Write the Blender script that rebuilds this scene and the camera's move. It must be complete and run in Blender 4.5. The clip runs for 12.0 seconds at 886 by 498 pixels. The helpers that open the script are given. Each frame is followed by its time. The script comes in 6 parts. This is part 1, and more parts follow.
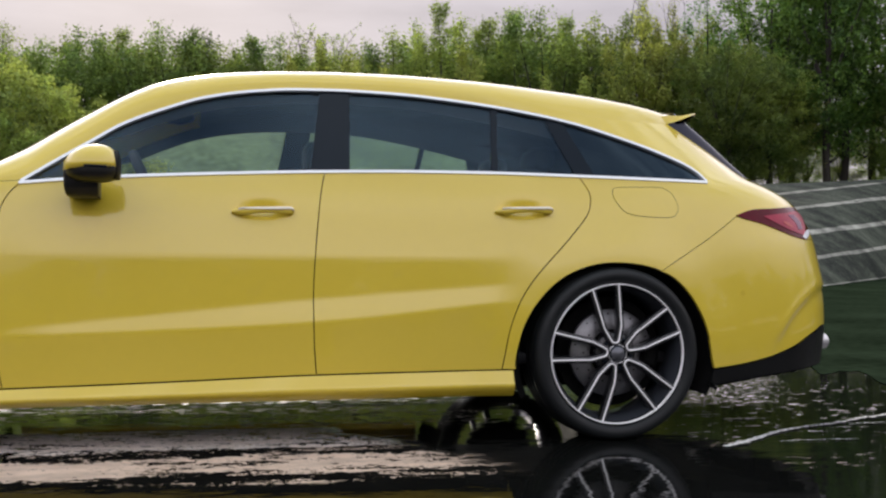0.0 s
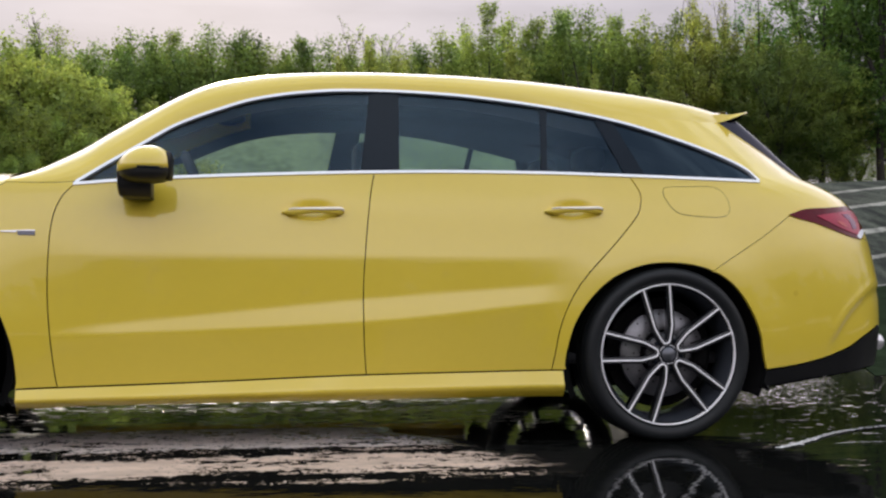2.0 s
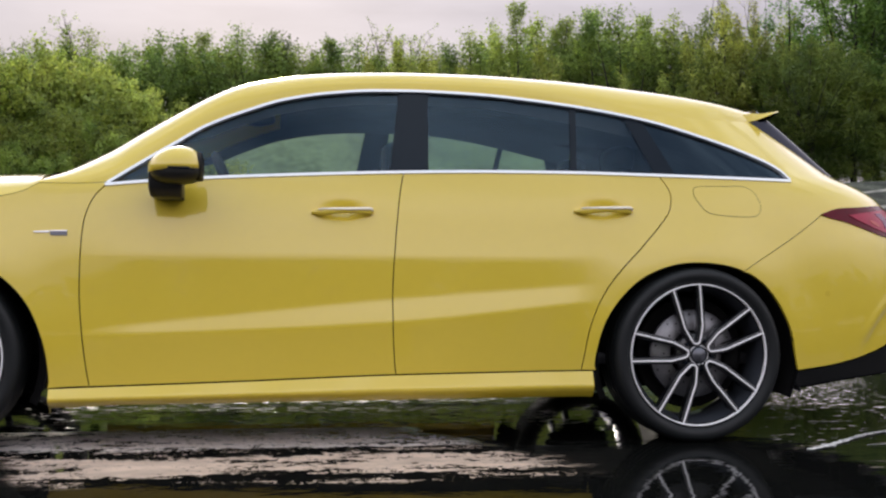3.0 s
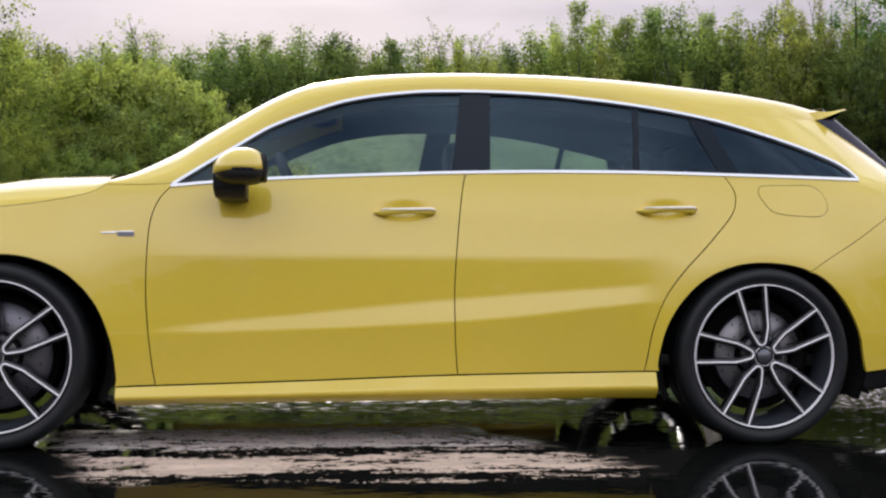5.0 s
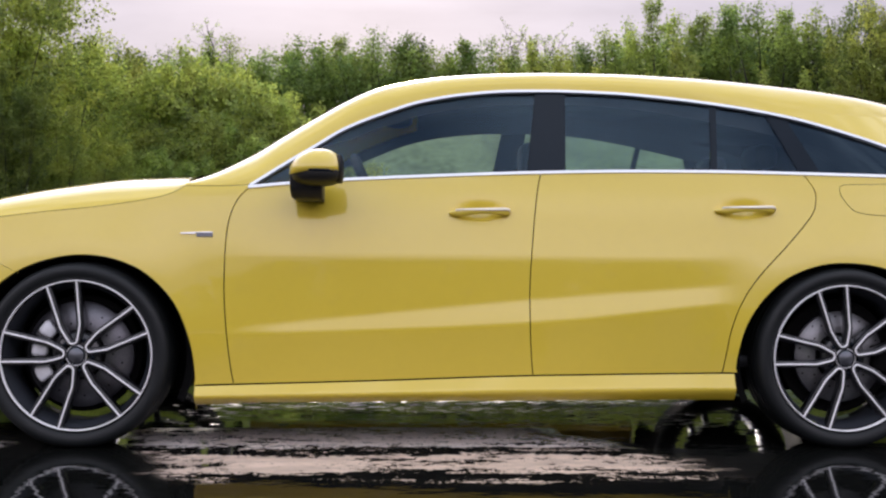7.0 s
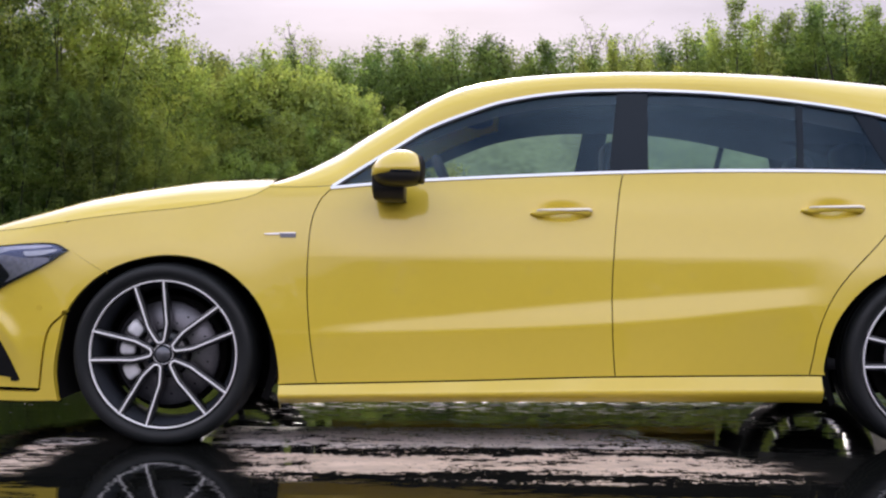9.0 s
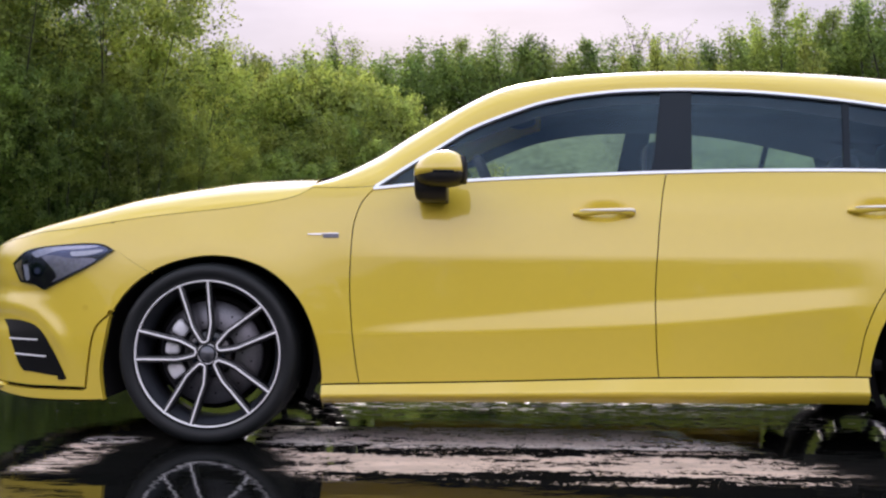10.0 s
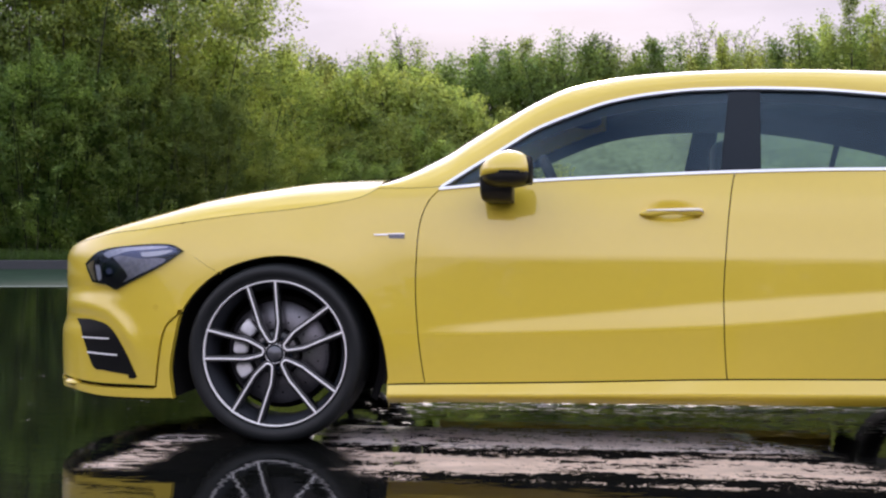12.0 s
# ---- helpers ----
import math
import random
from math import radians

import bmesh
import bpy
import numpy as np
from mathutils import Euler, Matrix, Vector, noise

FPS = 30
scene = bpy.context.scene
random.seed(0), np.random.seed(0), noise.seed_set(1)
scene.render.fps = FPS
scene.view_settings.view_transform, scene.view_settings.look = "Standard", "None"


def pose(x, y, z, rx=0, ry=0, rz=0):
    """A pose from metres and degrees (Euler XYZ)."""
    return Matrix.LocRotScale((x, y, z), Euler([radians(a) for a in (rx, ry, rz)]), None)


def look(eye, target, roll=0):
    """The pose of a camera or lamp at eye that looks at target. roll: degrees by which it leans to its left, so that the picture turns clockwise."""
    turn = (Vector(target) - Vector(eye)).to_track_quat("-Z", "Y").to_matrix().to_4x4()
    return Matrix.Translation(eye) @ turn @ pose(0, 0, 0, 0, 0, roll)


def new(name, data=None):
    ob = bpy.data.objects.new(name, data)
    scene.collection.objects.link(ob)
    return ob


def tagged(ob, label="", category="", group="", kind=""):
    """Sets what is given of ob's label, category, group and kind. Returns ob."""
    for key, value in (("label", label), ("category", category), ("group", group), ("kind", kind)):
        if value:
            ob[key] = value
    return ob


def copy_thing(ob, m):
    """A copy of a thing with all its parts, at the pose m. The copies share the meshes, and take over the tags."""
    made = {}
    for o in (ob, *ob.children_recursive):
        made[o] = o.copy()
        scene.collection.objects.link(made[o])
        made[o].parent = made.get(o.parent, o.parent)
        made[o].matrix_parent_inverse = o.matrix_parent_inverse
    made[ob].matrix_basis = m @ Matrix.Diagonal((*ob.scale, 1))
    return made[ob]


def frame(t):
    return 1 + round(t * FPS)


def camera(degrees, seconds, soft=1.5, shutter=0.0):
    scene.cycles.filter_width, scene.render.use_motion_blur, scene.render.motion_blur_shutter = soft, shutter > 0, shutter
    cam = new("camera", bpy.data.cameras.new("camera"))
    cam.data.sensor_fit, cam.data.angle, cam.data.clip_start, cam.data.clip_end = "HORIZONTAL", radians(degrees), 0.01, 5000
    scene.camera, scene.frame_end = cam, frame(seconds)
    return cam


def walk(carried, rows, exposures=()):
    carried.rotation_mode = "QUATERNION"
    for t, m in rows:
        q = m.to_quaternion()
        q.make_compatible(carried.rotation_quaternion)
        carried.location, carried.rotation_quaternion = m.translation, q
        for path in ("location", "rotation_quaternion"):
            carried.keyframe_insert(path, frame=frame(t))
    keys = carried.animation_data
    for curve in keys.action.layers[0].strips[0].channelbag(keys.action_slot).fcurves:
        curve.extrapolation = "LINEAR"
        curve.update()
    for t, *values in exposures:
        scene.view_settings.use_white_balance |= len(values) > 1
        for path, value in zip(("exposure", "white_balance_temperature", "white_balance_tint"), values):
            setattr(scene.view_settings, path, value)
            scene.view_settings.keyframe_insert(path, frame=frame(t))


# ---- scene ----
cam = camera(40.07, 12.0, soft=2.3)
ROWS = [
    (0.0, 1.0814, -4.2825, 0.7094, 89.999, -0.603, -12.774),
    (0.5, 1.0807, -4.2823, 0.7094, 89.993, -0.591, -12.333),
    (1.0, 1.0798, -4.2821, 0.7094, 89.988, -0.579, -11.758),
    (1.5, 1.0789, -4.2819, 0.7094, 89.982, -0.568, -11.186),
    (2.0, 1.0778, -4.2817, 0.7094, 89.977, -0.557, -10.489),
    (2.5, 1.0768, -4.2815, 0.7094, 89.973, -0.546, -9.816),
    (3.0, 1.0757, -4.2814, 0.7094, 89.968, -0.536, -9.139),
    (5.0, 1.0712, -4.2807, 0.7093, 89.953, -0.497, -6.279),
    (5.5, 1.0699, -4.2806, 0.7093, 89.950, -0.488, -5.491),
    (6.0, 1.0685, -4.2805, 0.7093, 89.947, -0.479, -4.611),
    (6.5, 1.0672, -4.2804, 0.7093, 89.944, -0.471, -3.748),
    (7.0, 1.0657, -4.2803, 0.7093, 89.941, -0.463, -2.817),
    (9.0, 1.0597, -4.2802, 0.7093, 89.934, -0.433, 0.937),
    (9.5, 1.0581, -4.2802, 0.7093, 89.933, -0.426, 1.908),
    (10.0, 1.0566, -4.2803, 0.7093, 89.932, -0.420, 2.893),
    (10.5, 1.0552, -4.2804, 0.7093, 89.932, -0.414, 3.742),
    (11.0, 1.0539, -4.2805, 0.7093, 89.931, -0.408, 4.594),
    (11.5, 1.0527, -4.2806, 0.7093, 89.931, -0.403, 5.316),
    (12.0, 1.0518, -4.2807, 0.7093, 89.931, -0.398, 5.924),
]
walk(cam, [(t, pose(*row)) for t, *row in ROWS], exposures=[(0.0, 0.65, 6480, 10), (4.0, 0.76, 6380, 12), (7.0, 0.84, 6250, 16), (12.0, 0.95, 6110, 19)])

# ---- sky and sun ----
world = bpy.data.worlds.new("sky")
scene.world = world
world.use_nodes = True
wn, wl = world.node_tree.nodes, world.node_tree.links
wn.clear()
sky = wn.new("ShaderNodeTexSky")
sky.sky_type, sky.sun_disc = "NISHITA", False
sky.sun_elevation, sky.sun_rotation = radians(18.6), radians(-1.4)
coords, stretch, clouds, ramp = wn.new("ShaderNodeTexCoord"), wn.new("ShaderNodeMapping"), wn.new("ShaderNodeTexNoise"), wn.new("ShaderNodeValToRGB")
stretch.inputs["Scale"].default_value = (1.0, 1.0, 3.5)
clouds.inputs["Scale"].default_value, clouds.inputs["Detail"].default_value, clouds.inputs["Roughness"].default_value = 4.2, 8, 0.55
ramp.color_ramp.elements[0].position, ramp.color_ramp.elements[0].color = 0.34, (7.9, 7.25, 7.95, 1)
high_ramp, blend = wn.new("ShaderNodeValToRGB"), wn.new("ShaderNodeMix")
high_ramp.color_ramp.elements[0].position, high_ramp.color_ramp.elements[0].color = 0.38, (2.5, 3.0, 3.9, 1)
high_ramp.color_ramp.elements[1].position, high_ramp.color_ramp.elements[1].color = 0.62, (8.4, 8.7, 9.2, 1)
blend.data_type = "RGBA"
ramp.color_ramp.elements[1].position, ramp.color_ramp.elements[1].color = 0.62, (10.2, 9.35, 10.15, 1)
cover = wn.new("ShaderNodeMix")
cover.data_type = "RGBA"
cover.inputs["Factor"].default_value = 0.95
back, out = wn.new("ShaderNodeBackground"), wn.new("ShaderNodeOutputWorld")
back.inputs["Strength"].default_value = 0.10
wl.new(coords.outputs["Generated"], stretch.inputs["Vector"])
wl.new(stretch.outputs["Vector"], clouds.inputs["Vector"])
wl.new(clouds.outputs["Fac"], ramp.inputs["Fac"])
# a bright belt of thin cloud above the wood, under thicker blue-grey cloud overhead
height, rise, lit = wn.new("ShaderNodeSeparateXYZ"), wn.new("ShaderNodeMapRange"), wn.new("ShaderNodeVectorMath")
rise.inputs["From Min"].default_value, rise.inputs["From Max"].default_value = 0.19, 0.34
rise.inputs["To Min"].default_value, rise.inputs["To Max"].default_value = 0.390, 1.20
lit.operation = "SCALE"
wl.new(coords.outputs["Generated"], height.inputs["Vector"])
wl.new(height.outputs["Z"], rise.inputs["Value"])
part_up = wn.new("ShaderNodeMapRange")
part_up.inputs["From Min"].default_value, part_up.inputs["From Max"].default_value = 0.42, 0.72
wl.new(height.outputs["Z"], part_up.inputs["Value"])
wl.new(part_up.outputs["Result"], blend.inputs["Factor"])
high_clouds = wn.new("ShaderNodeTexNoise")
high_clouds.inputs["Scale"].default_value, high_clouds.inputs["Detail"].default_value = 7.0, 3
wl.new(coords.outputs["Generated"], high_clouds.inputs["Vector"])
wl.new(high_clouds.outputs["Fac"], high_ramp.inputs["Fac"])
wl.new(ramp.outputs["Color"], blend.inputs["A"])
wl.new(high_ramp.outputs["Color"], blend.inputs["B"])
wl.new(blend.outputs["Result"], lit.inputs[0])
# the veiled sun brightens the cloud round it, above the wood
toward, near_sun, glow, above = wn.new("ShaderNodeVectorMath"), wn.new("ShaderNodeMath"), wn.new("ShaderNodeMath"), wn.new("ShaderNodeMapRange")
toward.operation, near_sun.operation, glow.operation = "DOT_PRODUCT", "POWER", "MULTIPLY"
toward.inputs[1].default_value = Vector((-1.0, 40, 13.5)).normalized()
near_sun.inputs[1].default_value = 26.0
above.inputs["From Min"].default_value, above.inputs["From Max"].default_value = 0.215, 0.33
above.inputs["To Min"].default_value, above.inputs["To Max"].default_value = 0.0, 2.7
gain, full = wn.new("ShaderNodeMath"), wn.new("ShaderNodeMath")
gain.operation, full.operation = "ADD", "MULTIPLY"
gain.inputs[1].default_value = 1.0
wl.new(coords.outputs["Generated"], toward.inputs[0])
wl.new(toward.outputs["Value"], near_sun.inputs[0])
wl.new(height.outputs["Z"], above.inputs["Value"])
wl.new(near_sun.outputs[0], glow.inputs[0])
wl.new(above.outputs["Result"], glow.inputs[1])
wl.new(glow.outputs[0], gain.inputs[0])
wl.new(rise.outputs["Result"], full.inputs[0])
wl.new(gain.outputs[0], full.inputs[1])
wl.new(full.outputs[0], lit.inputs["Scale"])
wl.new(sky.outputs["Color"], cover.inputs["A"])
wl.new(lit.outputs["Vector"], cover.inputs["B"])
wl.new(cover.outputs["Result"], back.inputs["Color"])
wl.new(back.outputs["Background"], out.inputs["Surface"])
sun = new("sun", bpy.data.lights.new("sun", "SUN"))
sun.data.energy, sun.data.angle, sun.data.color = 1.9, radians(5), (1.0, 0.91, 0.76)
sun.matrix_world = look((-1.0, 40, 13.5), (0, 0, 0))
# ---- materials ----
def material(name, colour, rough=0.5, metal=0.0, vary=0.12, scale=6.0, bump=0.0, bump_scale=60.0, coat=0.0, coat_rough=0.03, coat_ior=1.5, spec=0.5, random_hue=0.0, shine=None):
    """A principled surface with two scales of variation and a fine relief."""
    m = bpy.data.materials.new(name)
    m.use_nodes = True
    n, l = m.node_tree.nodes, m.node_tree.links
    p = n["Principled BSDF"]
    tc = n.new("ShaderNodeTexCoord")
    big, fine = n.new("ShaderNodeTexNoise"), n.new("ShaderNodeTexNoise")
    big.inputs["Scale"].default_value, big.inputs["Detail"].default_value = scale, 4
    fine.inputs["Scale"].default_value, fine.inputs["Detail"].default_value = scale * 14, 3
    l.new(tc.outputs["Object"], big.inputs["Vector"])
    l.new(tc.outputs["Object"], fine.inputs["Vector"])
    both = n.new("ShaderNodeMath")
    both.operation = "ADD"
    l.new(big.outputs["Fac"], both.inputs[0])
    l.new(fine.outputs["Fac"], both.inputs[1])
    rng = n.new("ShaderNodeMapRange")
    rng.inputs["From Min"].default_value, rng.inputs["From Max"].default_value = 0.7, 1.3
    rng.inputs["To Min"].default_value, rng.inputs["To Max"].default_value = 1 - vary, 1 + vary
    l.new(both.outputs[0], rng.inputs["Value"])
    hsv = n.new("ShaderNodeHueSaturation")
    hsv.inputs["Color"].default_value = (*colour, 1)
    l.new(rng.outputs["Result"], hsv.inputs["Value"])
    if random_hue:
        geo = n.new("ShaderNodeNewGeometry")
        hr = n.new("ShaderNodeMapRange")
        hr.inputs["To Min"].default_value, hr.inputs["To Max"].default_value = 0.5 - random_hue, 0.5 + random_hue
        l.new(geo.outputs["Random Per Island"], hr.inputs["Value"])
        l.new(hr.outputs["Result"], hsv.inputs["Hue"])
    l.new(hsv.outputs["Color"], p.inputs["Base Color"])
    rr = n.new("ShaderNodeMapRange")
    rr.inputs["From Min"].default_value, rr.inputs["From Max"].default_value = 0.3, 0.7
    rr.inputs["To Min"].default_value, rr.inputs["To Max"].default_value = max(0.0, rough * 0.85), min(1.0, rough * 1.15)
    l.new(big.outputs["Fac"], rr.inputs["Value"])
    l.new(rr.outputs["Result"], p.inputs["Roughness"])
    p.inputs["Metallic"].default_value = metal
    p.inputs["Specular IOR Level"].default_value = spec
    if shine:
        p.inputs["Specular Tint"].default_value = (*shine, 1)
    p.inputs["Coat Weight"].default_value, p.inputs["Coat Roughness"].default_value = coat, coat_rough
    p.inputs["Coat IOR"].default_value = coat_ior
    if bump:
        relief, b = n.new("ShaderNodeTexNoise"), n.new("ShaderNodeBump")
        relief.inputs["Scale"].default_value, relief.inputs["Detail"].default_value = bump_scale, 4
        b.inputs["Strength"].default_value, b.inputs["Distance"].default_value = bump, 0.01
        l.new(tc.outputs["Object"], relief.inputs["Vector"])
        l.new(relief.outputs["Fac"], b.inputs["Height"])
        l.new(b.outputs["Normal"], p.inputs["Normal"])
    return m


def pane_material(name, tint, gloss=1.0, shine_colour=(0.46, 0.66, 0.86)):
    """Tinted sheet glass: see-through, with a real mirror gloss at grazing angles."""
    m = bpy.data.materials.new(name)
    m.use_nodes = True
    n, l = m.node_tree.nodes, m.node_tree.links
    n.remove(n["Principled BSDF"])
    clear, shine, mix, fres = n.new("ShaderNodeBsdfTransparent"), n.new("ShaderNodeBsdfGlossy"), n.new("ShaderNodeMixShader"), n.new("ShaderNodeFresnel")
    clear.inputs["Color"].default_value = (*tint, 1)
    shine.inputs["Roughness"].default_value = 0.015
    shine.inputs["Color"].default_value = (*(c * gloss for c in shine_colour), 1)
    fres.inputs["IOR"].default_value = 1.56
    l.new(fres.outputs["Fac"], mix.inputs["Fac"])
    l.new(clear.outputs["BSDF"], mix.inputs[1])
    l.new(shine.outputs["BSDF"], mix.inputs[2])
    l.new(mix.outputs["Shader"], n["Material Output"].inputs["Surface"])
    return m


def leaf_material(name, colour, hue=0.012, value=0.22, clump=0.4):
    m = bpy.data.materials.new(name)
    m.use_nodes = True
    n, l = m.node_tree.nodes, m.node_tree.links
    n.remove(n["Principled BSDF"])
    geo, info = n.new("ShaderNodeNewGeometry"), n.new("ShaderNodeObjectInfo")
    hsv = n.new("ShaderNodeHueSaturation")
    hsv.inputs["Color"].default_value = (*colour, 1)
    hr, vr, orr, mul = n.new("ShaderNodeMapRange"), n.new("ShaderNodeMapRange"), n.new("ShaderNodeMapRange"), n.new("ShaderNodeMath")
    hr.inputs["To Min"].default_value, hr.inputs["To Max"].default_value = 0.5 - hue, 0.5 + hue
    vr.inputs["To Min"].default_value, vr.inputs["To Max"].default_value = 1 - value, 1 + value
    orr.inputs["To Min"].default_value, orr.inputs["To Max"].default_value = 0.75, 1.25
    mul.operation = "MULTIPLY"
    l.new(info.outputs["Random"], hr.inputs["Value"])
    l.new(info.outputs["Random"], orr.inputs["Value"])
    l.new(geo.outputs["Random Per Island"], vr.inputs["Value"])
    l.new(vr.outputs["Result"], mul.inputs[0])
    l.new(orr.outputs["Result"], mul.inputs[1])
    l.new(hr.outputs["Result"], hsv.inputs["Hue"])
    l.new(mul.outputs[0], hsv.inputs["Value"])
    tc, patch, tone = n.new("ShaderNodeTexCoord"), n.new("ShaderNodeTexNoise"), n.new("ShaderNodeMix")
    patch.inputs["Scale"].default_value, patch.inputs["Detail"].default_value = clump, 3
    tone.data_type, tone.blend_type = "RGBA", "MULTIPLY"
    tone.inputs["Factor"].default_value = 1.0
    swing = n.new("ShaderNodeValToRGB")
    swing.color_ramp.elements[0].position, swing.color_ramp.elements[0].color = 0.38, (0.66, 0.74, 0.74, 1)
    swing.color_ramp.elements[1].position, swing.color_ramp.elements[1].color = 0.62, (1.30, 1.22, 0.92, 1)
    l.new(tc.outputs["Object"], patch.inputs["Vector"])
    l.new(patch.outputs["Fac"], swing.inputs["Fac"])
    l.new(hsv.outputs["Color"], tone.inputs["A"])
    l.new(swing.outputs["Color"], tone.inputs["B"])
    dif, tr, mix, gl, mix2 = n.new("ShaderNodeBsdfDiffuse"), n.new("ShaderNodeBsdfTranslucent"), n.new("ShaderNodeAddShader"), n.new("ShaderNodeBsdfGlossy"), n.new("ShaderNodeMixShader")
    l.new(tone.outputs["Result"], dif.inputs["Color"])
    warm = n.new("ShaderNodeMix")
    warm.data_type, warm.blend_type = "RGBA", "MULTIPLY"
    warm.inputs["Factor"].default_value = 1.0
    warm.inputs["B"].default_value = (1.22, 1.18, 0.78, 1)
    l.new(tone.outputs["Result"], warm.inputs["A"])
    l.new(warm.outputs["Result"], tr.inputs["Color"])
    gl.inputs["Roughness"].default_value = 0.5
    mix2.inputs["Fac"].default_value = 0.02
    l.new(dif.outputs["BSDF"], mix.inputs[0])
    l.new(tr.outputs["BSDF"], mix.inputs[1])
    l.new(mix.outputs["Shader"], mix2.inputs[1])
    l.new(gl.outputs["BSDF"], mix2.inputs[2])
    l.new(mix2.outputs["Shader"], n["Material Output"].inputs["Surface"])
    return m


def worn(name, dark, pale, lo, hi, scale=5.5):
    """Two tones in coarse and fine specks, with rough relief."""
    m = bpy.data.materials.new(name)
    m.use_nodes = True
    n, l = m.node_tree.nodes, m.node_tree.links
    p = n["Principled BSDF"]
    tc, fine, coarse, add, ramp, b = n.new("ShaderNodeTexCoord"), n.new("ShaderNodeTexNoise"), n.new("ShaderNodeTexNoise"), n.new("ShaderNodeMath"), n.new("ShaderNodeValToRGB"), n.new("ShaderNodeBump")
    fine.inputs["Scale"].default_value, fine.inputs["Detail"].default_value, fine.inputs["Roughness"].default_value = scale, 6, 0.75
    coarse.inputs["Scale"].default_value, coarse.inputs["Detail"].default_value = 0.6, 4
    add.operation = "MULTIPLY_ADD"
    add.inputs[1].default_value = 0.55
    for q in (fine, coarse):
        l.new(tc.outputs["Object"], q.inputs["Vector"])
    l.new(coarse.outputs["Fac"], add.inputs[0])
    half = n.new("ShaderNodeMath")
    half.operation = "MULTIPLY"
    half.inputs[1].default_value = 0.62
    l.new(fine.outputs["Fac"], half.inputs[0])
    l.new(half.outputs[0], add.inputs[2])
    ramp.color_ramp.elements[0].position, ramp.color_ramp.elements[0].color = lo, (*dark, 1)
    ramp.color_ramp.elements[1].position, ramp.color_ramp.elements[1].color = hi, (*pale, 1)
    l.new(add.outputs[0], ramp.inputs["Fac"])
    l.new(ramp.outputs["Color"], p.inputs["Base Color"])
    p.inputs["Roughness"].default_value, p.inputs["Specular IOR Level"].default_value = 0.85, 0.08
    b.inputs["Strength"].default_value, b.inputs["Distance"].default_value = 0.6, 0.03
    l.new(fine.outputs["Fac"], b.inputs["Height"])
    l.new(b.outputs["Normal"], p.inputs["Normal"])
    return m


def ground_material():
    """Wet asphalt: a film of still water, broken by pale, rough patches near the car."""
    m = bpy.data.materials.new("wet asphalt")
    m.use_nodes = True
    n, l = m.node_tree.nodes, m.node_tree.links
    p = n["Principled BSDF"]
    geo, sep = n.new("ShaderNodeNewGeometry"), n.new("ShaderNodeSeparateXYZ")
    l.new(geo.outputs["Position"], sep.inputs["Vector"])
    X, Y = sep.outputs["X"], sep.outputs["Y"]

    def math(op, a, b=None, c=None):
        q = n.new("ShaderNodeMath")
        q.operation = op
        for k, v in enumerate((a, b, c)):
            if v is None:
                continue
            if isinstance(v, (int, float)):
                q.inputs[k].default_value = v
            else:
                l.new(v, q.inputs[k])
        return q.outputs[0]

    def step(v, a, b):
        q = n.new("ShaderNodeMapRange")
        q.interpolation_type = "SMOOTHSTEP"
        q.inputs["From Min"].default_value, q.inputs["From Max"].default_value = a, b
        l.new(v, q.inputs["Value"])
        return q.outputs["Result"]

    def grain(sx, sy, detail=5, rough=0.6, offset=0.0, warp=0.0):
        mp, q = n.new("ShaderNodeMapping"), n.new("ShaderNodeTexNoise")
        mp.inputs["Scale"].default_value = (sx, sy, 1)
        mp.inputs["Location"].default_value = (offset, offset * 0.7, 0)
        q.inputs["Scale"].default_value, q.inputs["Detail"].default_value, q.inputs["Roughness"].default_value = 1, detail, rough
        q.inputs["Distortion"].default_value = warp
        l.new(geo.outputs["Position"], mp.inputs["Vector"])
        l.new(mp.outputs["Vector"], q.inputs["Vector"])
        return q.outputs["Fac"]

    # pale rough band beside and under the near side of the car
    wob = math("MULTIPLY_ADD", grain(0.8, 0.8, 3, 0.5, 3.0), 0.20, -0.10)
    yy = math("ADD", Y, wob)
    band = math("MULTIPLY", step(yy, -0.66, -0.56), math("SUBTRACT", 1.0, step(math("ADD", Y, math("MULTIPLY", wob, 0.3)), 0.475, 0.505)))
    front = math("ADD", math("MULTIPLY", grain(2.5, 5.0, 4, 0.6, 31.0), 0.5), math("MULTIPLY_ADD", Y, 0.35, X))
    band = math("MULTIPLY", band, math("MULTIPLY", step(front, 0.40, 0.58), math("SUBTRACT", 1.0, step(math("ADD", math("MULTIPLY_ADD", Y, 0.5, X), math("MULTIPLY", grain(2.0, 6.0, 3, 0.5, 51.0), 0.4)), 2.02, 2.22))))
    # two pale shelves with a darker channel between them and along the near edge
    shelf = math("MULTIPLY", step(yy, -0.01, 0.06), 0.065)
    shelf = math("ADD", shelf, math("MULTIPLY", math("MULTIPLY", step(yy, -0.50, -0.42), math("SUBTRACT", 1.0, step(yy, -0.16, -0.09))), 0.055))
    shelf = math("SUBTRACT", shelf, 0.042)
    # a slanting pale wash before the front wheel
    slant = math("ADD", math("MULTIPLY_ADD", Y, -0.05, X), math("MULTIPLY_ADD", grain(3.0, 6.0, 4, 0.6, 41.0), 0.24, -0.12))
    wash = math("MULTIPLY", math("MULTIPLY", step(slant, -0.49, -0.42), math("SUBTRACT", 1.0, step(slant, -0.35, -0.24))), math("MULTIPLY", step(Y, -0.62, -0.50), math("SUBTRACT", 1.0, step(Y, 0.10, 0.22))))
    streaks = grain(1.2, 4.0, 7, 0.72, 11.0, 1.0)
    specks = grain(7.0, 15.0, 6, 0.75, 1.0, 0.6)
